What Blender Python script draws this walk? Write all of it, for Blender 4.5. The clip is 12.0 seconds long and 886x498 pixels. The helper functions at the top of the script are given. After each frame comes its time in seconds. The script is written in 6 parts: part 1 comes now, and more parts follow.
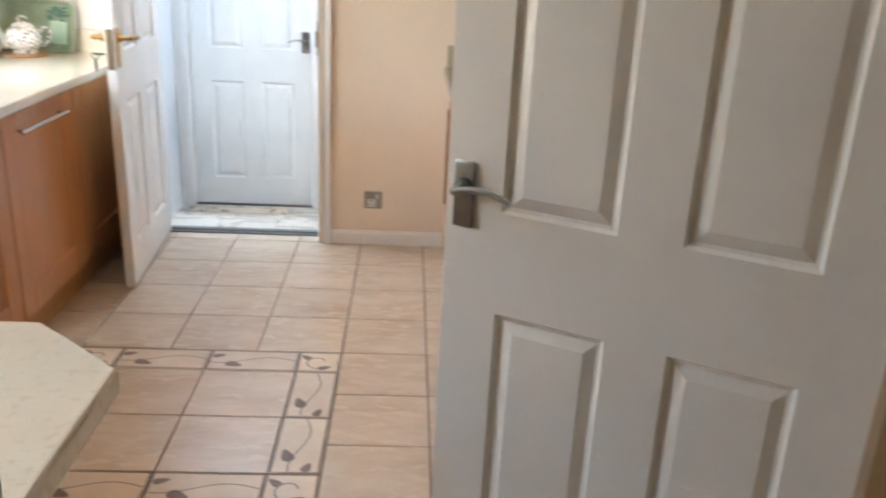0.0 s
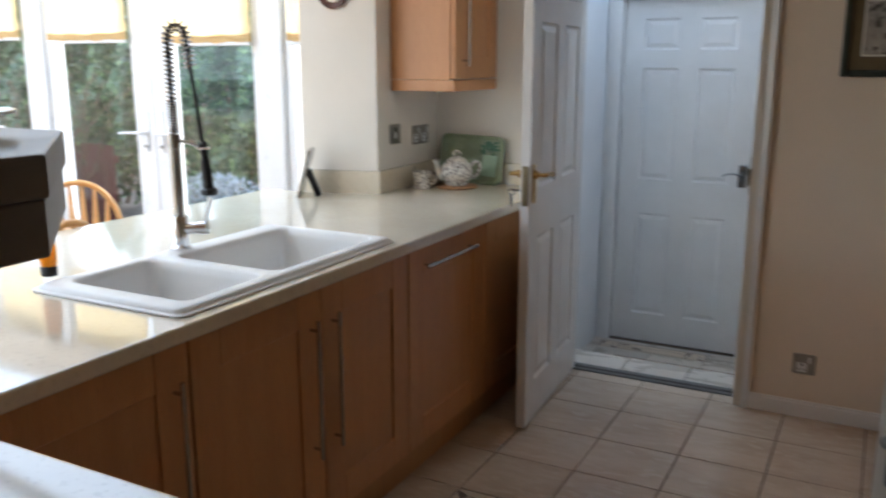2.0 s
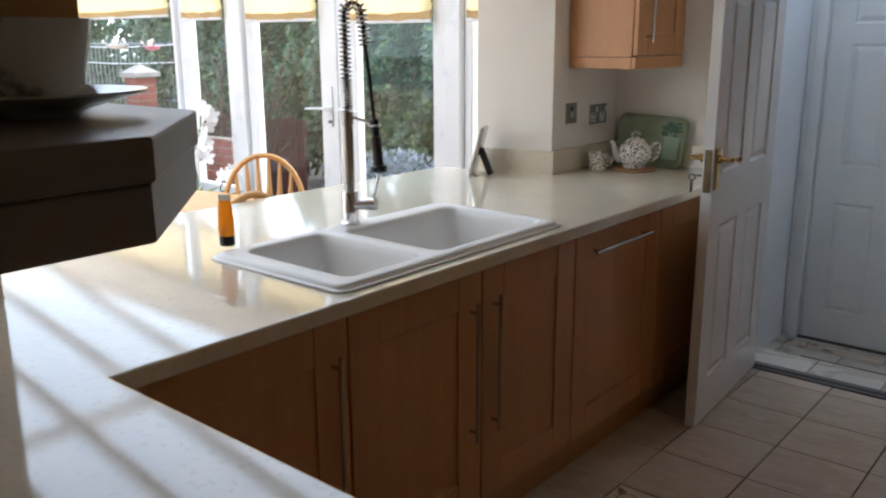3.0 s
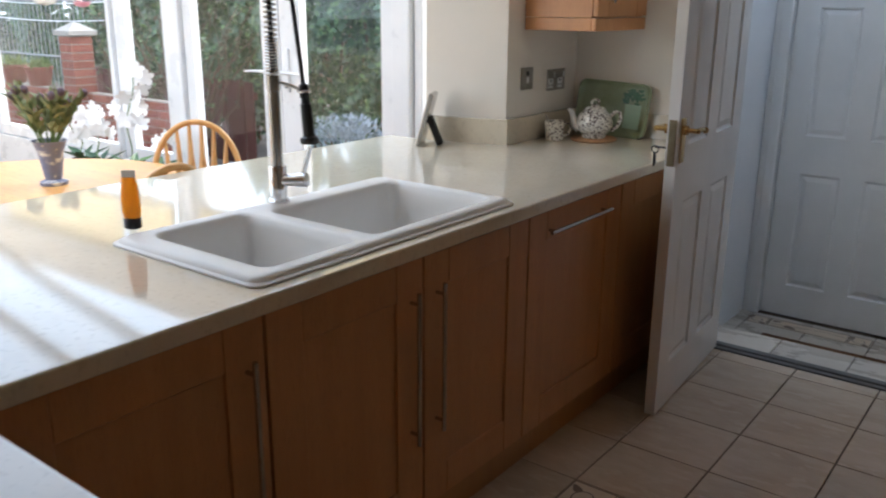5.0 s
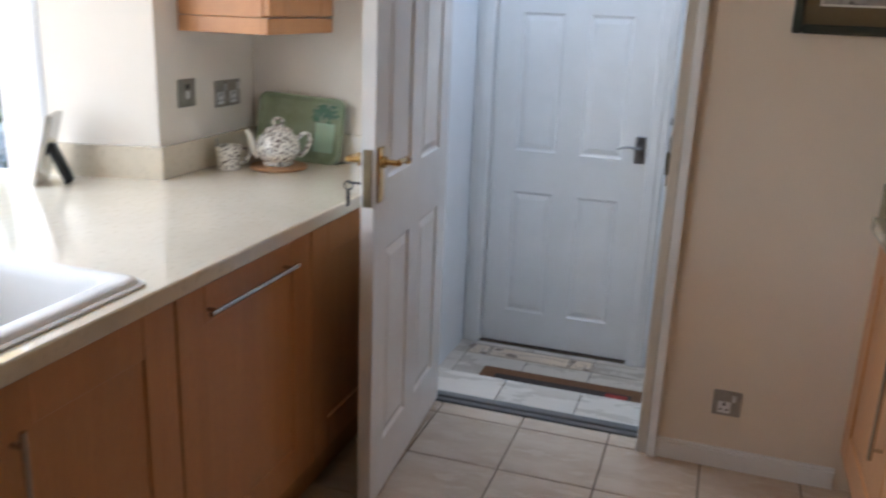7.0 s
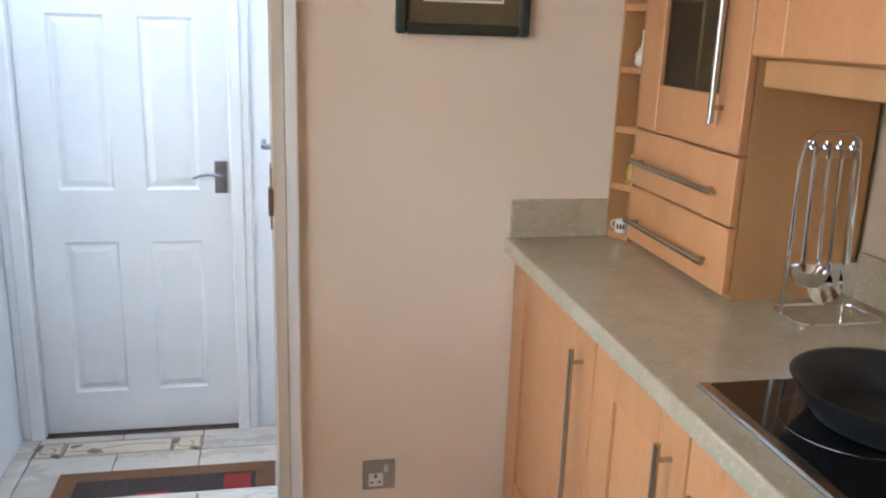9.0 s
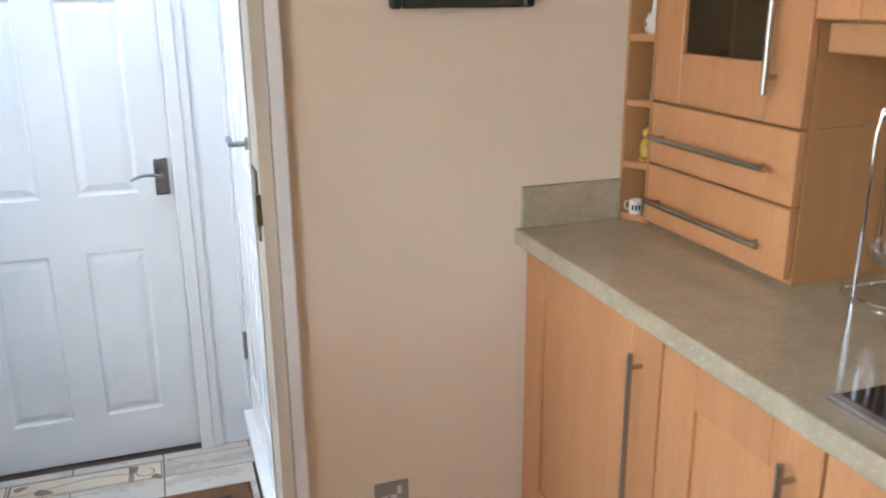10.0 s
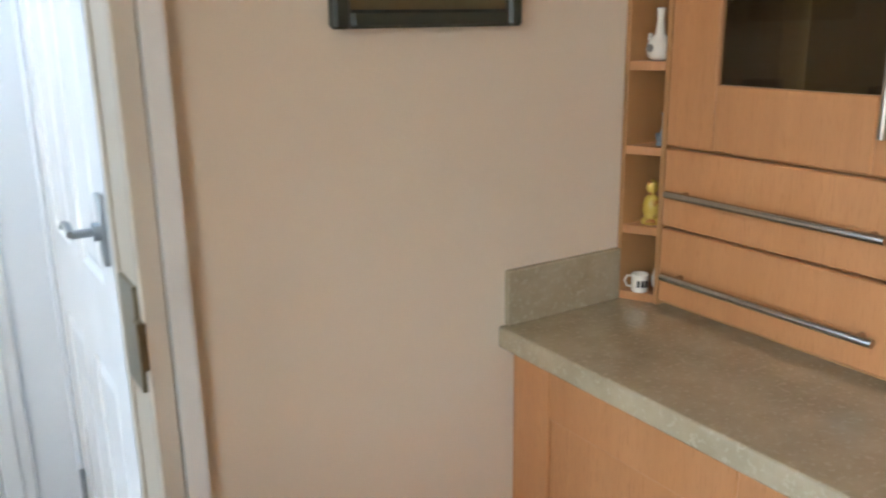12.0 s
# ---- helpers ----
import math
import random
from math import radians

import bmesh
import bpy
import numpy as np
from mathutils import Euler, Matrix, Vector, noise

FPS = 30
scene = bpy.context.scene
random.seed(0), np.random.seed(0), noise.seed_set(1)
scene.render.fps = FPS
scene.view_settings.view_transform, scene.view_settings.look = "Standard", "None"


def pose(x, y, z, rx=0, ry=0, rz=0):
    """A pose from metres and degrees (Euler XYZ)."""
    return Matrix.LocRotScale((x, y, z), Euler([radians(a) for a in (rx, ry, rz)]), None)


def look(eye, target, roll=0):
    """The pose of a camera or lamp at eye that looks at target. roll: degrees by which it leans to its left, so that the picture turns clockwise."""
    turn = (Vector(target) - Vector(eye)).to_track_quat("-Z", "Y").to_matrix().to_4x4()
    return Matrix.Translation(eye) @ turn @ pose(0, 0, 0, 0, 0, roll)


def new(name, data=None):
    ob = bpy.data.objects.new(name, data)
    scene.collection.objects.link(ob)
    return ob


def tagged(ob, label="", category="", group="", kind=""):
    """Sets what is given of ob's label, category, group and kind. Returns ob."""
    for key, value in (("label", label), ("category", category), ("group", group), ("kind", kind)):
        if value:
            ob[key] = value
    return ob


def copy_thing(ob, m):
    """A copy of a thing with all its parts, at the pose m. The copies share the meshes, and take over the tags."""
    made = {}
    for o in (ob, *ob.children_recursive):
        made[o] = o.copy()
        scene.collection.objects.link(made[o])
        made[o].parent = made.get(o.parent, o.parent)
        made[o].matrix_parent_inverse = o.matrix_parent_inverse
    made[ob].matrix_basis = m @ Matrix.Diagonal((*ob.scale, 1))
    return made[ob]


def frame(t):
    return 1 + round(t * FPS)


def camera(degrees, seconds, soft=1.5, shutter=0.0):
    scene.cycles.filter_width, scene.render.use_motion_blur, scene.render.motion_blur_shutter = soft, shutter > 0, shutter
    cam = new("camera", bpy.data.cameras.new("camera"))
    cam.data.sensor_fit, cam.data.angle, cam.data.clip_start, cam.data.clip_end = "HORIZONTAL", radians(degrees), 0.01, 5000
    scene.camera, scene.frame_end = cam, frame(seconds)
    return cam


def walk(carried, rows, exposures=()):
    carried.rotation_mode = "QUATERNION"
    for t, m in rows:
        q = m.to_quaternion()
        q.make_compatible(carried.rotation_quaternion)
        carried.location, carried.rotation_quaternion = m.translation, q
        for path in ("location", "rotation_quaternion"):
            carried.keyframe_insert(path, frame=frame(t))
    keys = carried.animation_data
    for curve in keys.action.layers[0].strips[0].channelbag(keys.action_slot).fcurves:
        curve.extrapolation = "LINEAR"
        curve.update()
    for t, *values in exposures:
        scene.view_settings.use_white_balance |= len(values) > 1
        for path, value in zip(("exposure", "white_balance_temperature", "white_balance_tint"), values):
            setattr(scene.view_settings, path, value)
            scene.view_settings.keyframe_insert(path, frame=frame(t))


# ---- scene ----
cam = camera(55.8, 12.0, soft=2.0, shutter=0.4)
PATH = [
    (0, (0.29, 0.091, 1.432), (0.386, 1.97, 0.753), 2.8),
    (0.5, (0.338, 0.189, 1.423), (0.102, 2.066, 0.775), 0.7),
    (1, (0.342, 0.297, 1.437), (-0.068, 2.168, 0.862), 0.9),
    (1.5, (0.34, 0.386, 1.448), (-0.294, 2.212, 0.932), -0.2),
    (2, (0.338, 0.47, 1.463), (-0.57, 2.198, 1.027), -0.0),
    (2.2, (0.347, 0.503, 1.465), (-0.685, 2.158, 1.022), -0.1),
    (2.5, (0.347, 0.523, 1.465), (-0.803, 2.097, 1.02), -0.3),
    (2.7, (0.341, 0.535, 1.464), (-0.869, 2.061, 1.01), -0.6),
    (4.3, (0.313, 0.63, 1.447), (-0.989, 2.046, 0.898), -0.1),
    (4.5, (0.29, 0.671, 1.439), (-0.973, 2.117, 0.88), 0.3),
    (5, (0.215, 0.777, 1.446), (-0.95, 2.3, 0.878), 0.4),
    (5.5, (0.148, 0.911, 1.444), (-0.901, 2.501, 0.836), -0.3),
    (6, (0.107, 1.089, 1.442), (-0.831, 2.745, 0.829), 0.3),
    (6.5, (0.067, 1.278, 1.444), (-0.747, 3.009, 0.859), 2.0),
    (7, (0.007, 1.429, 1.447), (-0.588, 3.254, 0.887), 2.3),
    (7.5, (-0.053, 1.559, 1.437), (-0.259, 3.482, 0.929), 0.4),
    (7.7, (-0.08, 1.614, 1.437), (-0.118, 3.543, 0.912), -0.2),
    (9.3, (-0.152, 2.127, 1.428), (0.316, 4.002, 0.914), 2.8),
    (9.5, (-0.189, 2.175, 1.432), (0.341, 4.03, 0.902), 2.9),
    (10, (-0.324, 2.326, 1.442), (0.290, 4.136, 0.854), -0.5),
    (10.5, (-0.404, 2.485, 1.434), (0.267, 4.255, 0.789), -1.3),
    (11, (-0.411, 2.69, 1.402), (0.362, 4.451, 0.855), 0.0),
    (11.5, (-0.398, 2.88, 1.405), (0.454, 4.616, 0.893), 0.4),
    (12, (-0.362, 2.985, 1.418), (0.674, 4.612, 0.891), -0.8),
]
EXPOSURES = [(0.0, 4.7, 5950, 5), (0.5, 4.3, 5850, 5), (1.0, 3.85, 5750, 5), (1.5, 3.35, 5600, 5), (2.0, 2.8, 5800, 6), (2.5, 2.4, 6000, 8), (5.5, 2.4, 5950, 8), (6.5, 2.9, 5950, 10),
             (7.0, 3.35, 5750, 9), (7.5, 3.95, 5500, 9), (9.5, 4.35, 5750, 7), (11.0, 4.3, 5800, 6), (12.0, 4.1, 5900, 4)]
walk(cam, [(t, look(e, g, r)) for t, e, g, r in PATH], EXPOSURES)

# ---- daylight: a bright overcast sky and a wide, weak sun ----
world = bpy.data.worlds.new("overcast_sky")
scene.world = world
world.use_nodes = True
wn, wl = world.node_tree.nodes, world.node_tree.links
sky = wn.new("ShaderNodeTexSky")
sky.sky_type = "NISHITA"
sky.sun_disc = False
sky.sun_elevation, sky.sun_rotation = radians(38), radians(20)
sky.dust_density, sky.air_density = 4.0, 1.0
grey = wn.new("ShaderNodeMix")
grey.data_type = "RGBA"
grey.inputs["Factor"].default_value = 0.5
grey.inputs["B"].default_value = (5.2, 5.6, 6.0, 1)
wl.new(sky.outputs[0], grey.inputs["A"])
wl.new(grey.outputs["Result"], wn["Background"].inputs["Color"])
wn["Background"].inputs["Strength"].default_value = 0.15
sun = new("sun", bpy.data.lights.new("sun", "SUN"))
sun.data.energy, sun.data.angle, sun.data.color = 0.6, radians(30), (1.0, 0.96, 0.9)
sun.matrix_world = look((2.5, 7.0, 6.0), (0, 0, 0))


# ---- materials ----
def srgb(r, g, b):
    return tuple(((c / 255) / 12.92 if c <= 10 else (((c / 255) + 0.055) / 1.055) ** 2.4) for c in (r, g, b)) + (1,)


def material(name, a, b=None, rough=0.5, rough_to=None, scale=8.0, stretch=(1, 1, 1), bump=0.0, bump_scale=60.0, metal=0.0, detail=5.0,
             speck=None, speck_scale=140.0, speck_at=0.68, coat=0.0, spec=0.5, per_object=0.0):
    """Two-scale surface: a slow mottle between two colours, fine specks, bump and a changing roughness."""
    m = bpy.data.materials.new(name)
    m.use_nodes = True
    n, l = m.node_tree.nodes, m.node_tree.links
    p = n["Principled BSDF"]
    p.inputs["Metallic"].default_value = metal
    p.inputs["Specular IOR Level"].default_value = spec
    p.inputs["Coat Weight"].default_value = coat
    p.inputs["Coat Roughness"].default_value = 0.08
    co = n.new("ShaderNodeTexCoord")
    mp = n.new("ShaderNodeMapping")
    mp.inputs["Scale"].default_value = stretch
    l.new(co.outputs["Object"], mp.inputs["Vector"])
    vec = mp.outputs["Vector"]
    if per_object:
        info = n.new("ShaderNodeObjectInfo")
        mul = n.new("ShaderNodeVectorMath")
        mul.operation = "MULTIPLY_ADD"
        mul.inputs[1].default_value = (37.0, 53.0, 71.0)
        l.new(info.outputs["Random"], mul.inputs[0])
        l.new(vec, mul.inputs[2])
        vec = mul.outputs[0]
    t1 = n.new("ShaderNodeTexNoise")
    t1.inputs["Scale"].default_value, t1.inputs["Detail"].default_value = scale, detail
    t1.inputs["Roughness"].default_value = 0.62
    l.new(vec, t1.inputs["Vector"])
    ramp = n.new("ShaderNodeValToRGB")
    ramp.color_ramp.elements[0].position, ramp.color_ramp.elements[1].position = 0.3, 0.72
    ramp.color_ramp.elements[0].color = a
    ramp.color_ramp.elements[1].color = b or a
    l.new(t1.outputs["Fac"], ramp.inputs["Fac"])
    colour = ramp.outputs["Color"]
    if speck:
        t2 = n.new("ShaderNodeTexNoise")
        t2.inputs["Scale"].default_value, t2.inputs["Detail"].default_value = speck_scale, 3.0
        l.new(vec, t2.inputs["Vector"])
        r2 = n.new("ShaderNodeValToRGB")
        r2.color_ramp.elements[0].position, r2.color_ramp.elements[1].position = speck_at - 0.06, speck_at + 0.04
        l.new(t2.outputs["Fac"], r2.inputs["Fac"])
        mix = n.new("ShaderNodeMix")
        mix.data_type = "RGBA"
        l.new(r2.outputs["Color"], mix.inputs["Factor"])
        l.new(colour, mix.inputs["A"])
        mix.inputs["B"].default_value = speck
        colour = mix.outputs["Result"]
    if per_object:
        hsv = n.new("ShaderNodeHueSaturation")
        mr = n.new("ShaderNodeMapRange")
        mr.inputs["To Min"].default_value, mr.inputs["To Max"].default_value = 1 - per_object, 1 + per_object
        l.new(info.outputs["Random"], mr.inputs["Value"])
        l.new(mr.outputs["Result"], hsv.inputs["Value"])
        l.new(colour, hsv.inputs["Color"])
        colour = hsv.outputs["Color"]
    l.new(colour, p.inputs["Base Color"])
    rr = n.new("ShaderNodeMapRange")
    rr.inputs["To Min"].default_value, rr.inputs["To Max"].default_value = rough, rough_to if rough_to is not None else min(1, rough + 0.1)
    l.new(t1.outputs["Fac"], rr.inputs["Value"])
    l.new(rr.outputs["Result"], p.inputs["Roughness"])
    if bump:
        t3 = n.new("ShaderNodeTexNoise")
        t3.inputs["Scale"].default_value, t3.inputs["Detail"].default_value = bump_scale, 4.0
        l.new(vec, t3.inputs["Vector"])
        bp = n.new("ShaderNodeBump")
        bp.inputs["Strength"].default_value, bp.inputs["Distance"].default_value = bump, 0.004
        l.new(t3.outputs["Fac"], bp.inputs["Height"])
        l.new(bp.outputs["Normal"], p.inputs["Normal"])
    return m


def glass(name, tint=(1, 1, 1, 1), rough=0.0):
    """Thin pane: mostly clear, with a mirror-like sheen that grows at grazing angles."""
    m = bpy.data.materials.new(name)
    m.use_nodes = True
    n, l = m.node_tree.nodes, m.node_tree.links
    n.remove(n["Principled BSDF"])
    tr, gl, mx, fr = n.new("ShaderNodeBsdfTransparent"), n.new("ShaderNodeBsdfGlossy"), n.new("ShaderNodeMixShader"), n.new("ShaderNodeLayerWeight")
    pw, sc = n.new("ShaderNodeMath"), n.new("ShaderNodeMath")
    pw.operation, sc.operation = "POWER", "MULTIPLY_ADD"
    pw.inputs[1].default_value, sc.inputs[1].default_value, sc.inputs[2].default_value = 5.0, 0.8, 0.035
    tr.inputs["Color"].default_value = tint
    gl.inputs["Roughness"].default_value = rough
    l.new(fr.outputs["Facing"], pw.inputs[0])
    l.new(pw.outputs[0], sc.inputs[0])
    l.new(sc.outputs[0], mx.inputs[0])
    l.new(tr.outputs[0], mx.inputs[1])
    l.new(gl.outputs[0], mx.inputs[2])
    l.new(mx.outputs[0], n["Material Output"].inputs["Surface"])
    return m


def cloth(name, colour, through_colour, share=0.5):
    m = bpy.data.materials.new(name)
    m.use_nodes = True
    n, l = m.node_tree.nodes, m.node_tree.links
    p = n["Principled BSDF"]
    p.inputs["Base Color"].default_value = colour
    p.inputs["Roughness"].default_value = 0.9
    tl, mx = n.new("ShaderNodeBsdfTranslucent"), n.new("ShaderNodeMixShader")
    tl.inputs["Color"].default_value = through_colour
    mx.inputs[0].default_value = share
    wv = n.new("ShaderNodeTexNoise")
    wv.inputs["Scale"].default_value = 400
    bp = n.new("ShaderNodeBump")
    bp.inputs["Strength"].default_value = 0.2
    l.new(wv.outputs["Fac"], bp.inputs["Height"])
    l.new(bp.outputs["Normal"], p.inputs["Normal"])
    l.new(p.outputs[0], mx.inputs[1])
    l.new(tl.outputs[0], mx.inputs[2])
    l.new(mx.outputs[0], n["Material Output"].inputs["Surface"])
    return m


WALL = material("cream_wall_paint", srgb(231, 216, 195), srgb(237, 223, 203), 0.6, 0.75, 2.2, bump=0.12, bump_scale=160)
# deeper tone that keeps bounced light off the west cabinets
WALL_LOW_BOUNCE = material("low_bounce_wall_paint", srgb(188, 168, 140), srgb(197, 177, 149), 0.6, 0.75, 2.2, bump=0.12, bump_scale=160)
# lighter, cooler copy of the cream wall paint; carries the window light in its colour
WALL_LIT = material("window_lit_wall_paint", srgb(233, 227, 216), srgb(239, 233, 223), 0.6, 0.75, 2.2, bump=0.12, bump_scale=160)
WALL_COOL = material("white_wall_paint", srgb(232, 234, 236), srgb(240, 241, 242), 0.6, 0.75, 2.2, bump=0.1, bump_scale=160)
CEILING = material("ceiling_paint", srgb(238, 236, 230), srgb(243, 241, 236), 0.8, 0.9, 3.0, bump=0.1, bump_scale=200)
GLOSS = material("white_gloss_paint", srgb(232, 231, 228), srgb(239, 238, 236), 0.2, 0.28, 5.0, bump=0.015, bump_scale=45)
# white trim gloss turned beige: shade on the frame's front edge is in the colour
FACE_SHADED = material("shaded_face_gloss", srgb(221, 211, 195), srgb(228, 219, 204), 0.3, 0.42, 4.0, bump=0.05, bump_scale=60)
# cream gloss browned to paint in the shade on the doorway lining
LINING_SHADED = material("shaded_lining_gloss", srgb(186, 172, 150), srgb(197, 183, 161), 0.35, 0.45, 4.0, bump=0.05, bump_scale=60)
TRIM = material("trim_paint", srgb(237, 235, 230), srgb(243, 241, 237), 0.3, 0.42, 4.0, bump=0.05, bump_scale=60)
BEECH = material("beech_veneer", srgb(193, 138, 90), srgb(205, 150, 101), 0.3, 0.42, 2.2, (9, 9, 0.5), bump=0.015, bump_scale=60, speck=srgb(187, 132, 85),
                 speck_scale=60, speck_at=0.62, detail=7, per_object=0.045)
BEECH_SIDE = material("beech_end_grain", srgb(178, 132, 84), srgb(190, 144, 94), 0.4, 0.52, 2.2, (9, 9, 0.5), bump=0.02, bump_scale=60, detail=7)
DARKWOOD = material("dark_cupboard_inside", srgb(124, 90, 62), srgb(140, 104, 74), 0.6, 0.7, 4.0, (5, 5, 0.6))
TAUPE = material("taupe_laminate", srgb(118, 106, 93), srgb(132, 119, 105), 0.3, 0.48, 4.0, (2, 2, 8), bump=0.05, bump_scale=80)
STONE = material("cream_worktop", srgb(219, 208, 186), srgb(228, 218, 197), 0.04, 0.08, 5.0, bump=0.004, bump_scale=14, speck=srgb(216, 205, 183), speck_scale=60,
                 speck_at=0.62, coat=0.3)
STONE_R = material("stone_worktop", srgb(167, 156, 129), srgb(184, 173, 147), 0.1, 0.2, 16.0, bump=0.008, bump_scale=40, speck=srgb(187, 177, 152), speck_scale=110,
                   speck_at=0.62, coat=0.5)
CERAMIC = material("sink_ceramic", srgb(238, 236, 231), srgb(244, 242, 239), 0.34, 0.44, 6.0, coat=0.08)
CHROME = material("chrome", (0.72, 0.72, 0.73, 1), (0.8, 0.8, 0.81, 1), 0.07, 0.14, 12.0, metal=1.0)
STEEL = material("brushed_steel", (0.42, 0.41, 0.39, 1), (0.48, 0.47, 0.45, 1), 0.2, 0.27, 6.0, (1, 1, 1), metal=1.0)
PEWTER = material("dark_nickel", (0.3, 0.31, 0.31, 1), (0.38, 0.39, 0.39, 1), 0.24, 0.36, 30.0, metal=1.0)
BRASS = material("brass", (0.62, 0.43, 0.17, 1), (0.72, 0.52, 0.24, 1), 0.16, 0.28, 20.0, metal=1.0)
BRASS_OLD = material("dull_brass", (0.24, 0.2, 0.13, 1), (0.32, 0.27, 0.18, 1), 0.3, 0.45, 40.0, metal=1.0)
BLACK = material("black_plastic", srgb(24, 24, 24), srgb(32, 32, 32), 0.4, 0.55, 20.0)
HOB = material("hob_glass", (0.006, 0.006, 0.007, 1), (0.009, 0.009, 0.01, 1), 0.05, 0.1, 10.0, coat=0.3)
IRON = material("nonstick_pan", (0.014, 0.014, 0.015, 1), (0.022, 0.022, 0.023, 1), 0.35, 0.5, 30.0, bump=0.05)
TILE = material("beige_floor_tile", srgb(196, 174, 149), srgb(217, 199, 177), 0.13, 0.24, 4.0, (1, 2.3, 1), bump=0.045, bump_scale=10, speck=srgb(213, 195, 172),
                speck_scale=13, speck_at=0.6, per_object=0.04, spec=0.55)
TILE_U = material("pale_floor_tile", srgb(196, 185, 170), srgb(210, 200, 186), 0.2, 0.36, 3.4, (1, 2.3, 1), bump=0.10, bump_scale=16, per_object=0.04)
BORDER = material("border_tile", srgb(208, 188, 162), srgb(226, 208, 184), 0.24, 0.38, 7.0, bump=0.06, bump_scale=24, per_object=0.03)
VINE = material("vine_inlay", srgb(116, 96, 82), srgb(142, 120, 102), 0.3, 0.4, 30.0)
GROUT = material("brown_grout", srgb(84, 67, 54), srgb(104, 85, 69), 0.8, 0.95, 20.0, bump=0.2, bump_scale=220)
THRESH = material("grey_threshold_strip", (0.11, 0.105, 0.1, 1), (0.17, 0.165, 0.155, 1), 0.4, 0.55, 40.0, (0.2, 6, 6), metal=0.1)
UPVC = material("white_upvc", srgb(222, 224, 226), srgb(229, 230, 231), 0.24, 0.32, 4.0)
PANE = glass("window_glass")
# tint sets how much daylight the added roof light lets in
DIMMED_PANE = glass("light_dimming_roof_glass", (0.76, 0.81, 0.87, 1))
SMOKE = glass("cabinet_glass", (0.66, 0.68, 0.63, 1), 0.03)
SATIN = material("satin_steel_plate", (0.36, 0.34, 0.31, 1), (0.44, 0.42, 0.39, 1), 0.3, 0.42, 30.0, metal=1.0)
# white gloss tinted beige: the warm light on the entrance door is in the colour
DOOR_WARM = material("warm_lit_white_gloss", srgb(228, 221, 209), srgb(235, 229, 218), 0.22, 0.3, 5.0, bump=0.015, bump_scale=45)
BLIND = cloth("cream_blind", srgb(238, 226, 194), srgb(246, 232, 190), 0.55)
BLIND_HEM = cloth("blind_hem", srgb(216, 190, 140), srgb(214, 184, 128), 0.3)
PINE = material("honey_pine", srgb(206, 150, 84), srgb(228, 178, 112), 0.28, 0.4, 3.0, (1, 9, 9), speck=srgb(184, 124, 62), speck_scale=26, speck_at=0.64)
PINE_UP = material("honey_pine_turned", srgb(206, 152, 90), srgb(226, 178, 116), 0.28, 0.4, 3.0, (9, 9, 1))
POT = material("white_patterned_china", srgb(236, 232, 220), srgb(242, 239, 230), 0.12, 0.2, 5.0, speck=srgb(92, 78, 72), speck_scale=118, speck_at=0.565, coat=0.3)
CUP = material("faint_patterned_china", srgb(214, 212, 202), srgb(224, 222, 213), 0.14, 0.22, 5.0, speck=srgb(150, 150, 140), speck_scale=34, speck_at=0.6, coat=0.3)
CHINA = material("white_china", srgb(236, 233, 224), srgb(242, 240, 232), 0.12, 0.2, 5.0, coat=0.3)
TRAY = material("green_tray", srgb(126, 138, 104), srgb(172, 186, 156), 0.3, 0.4, 5.0, speck=srgb(140, 156, 122), speck_scale=14, speck_at=0.62)
TRAY_ART = material("tray_print_jar", srgb(166, 196, 168), srgb(186, 212, 184), 0.3, 0.4, 9.0)
TRAY_LEAF = material("tray_print_leaves", srgb(52, 96, 66), srgb(84, 128, 86), 0.3, 0.4, 40.0)
CORK = material("cork", srgb(156, 116, 80), srgb(176, 136, 98), 0.8, 0.9, 60.0, speck=srgb(126, 88, 56), speck_scale=220)
AMBER = cloth("amber_liquid_soap", srgb(240, 160, 44), srgb(252, 196, 92), 0.6)
AMBER.node_tree.nodes["Principled BSDF"].inputs["Roughness"].default_value = 0.15
PLASTIC = material("clear_white_plastic", srgb(222, 220, 214), srgb(230, 228, 222), 0.3, 0.4, 10.0)
FRAME_P = material("dark_green_frame", srgb(44, 50, 44), srgb(58, 64, 56), 0.3, 0.45, 20.0)
MOUNT = material("olive_mount", srgb(96, 84, 58), srgb(108, 94, 66), 0.7, 0.8, 40.0, bump=0.05, bump_scale=300)
PRINT = material("grey_print", srgb(120, 116, 108), srgb(186, 182, 172), 0.6, 0.7, 16.0, speck=srgb(72, 68, 62), speck_scale=34, speck_at=0.6)
MAT_B = material("brown_mat_border", srgb(106, 72, 46), srgb(124, 88, 58), 0.9, 1.0, 60.0, bump=0.5, bump_scale=420)
MAT_N = material("navy_mat_field", srgb(52, 44, 42), srgb(72, 60, 56), 0.9, 1.0, 60.0, bump=0.5, bump_scale=420)
MAT_R = material("red_mat_patch", srgb(132, 40, 36), srgb(150, 52, 44), 0.9, 1.0, 60.0, bump=0.5, bump_scale=420)
MAT_T = material("blue_mat_patch", srgb(62, 88, 108), srgb(78, 104, 122), 0.9, 1.0, 60.0, bump=0.5, bump_scale=420)
LEAF = material("hedge_leaf", (0.016, 0.052, 0.024, 1), (0.055, 0.125, 0.05, 1), 0.35, 0.5, 1.6, speck=(0.15, 0.25, 0.09, 1), speck_scale=9, speck_at=0.6, per_object=0.1)
LEAF_L = material("young_leaf", (0.09, 0.15, 0.03, 1), (0.14, 0.21, 0.05, 1), 0.4, 0.6, 6.0)
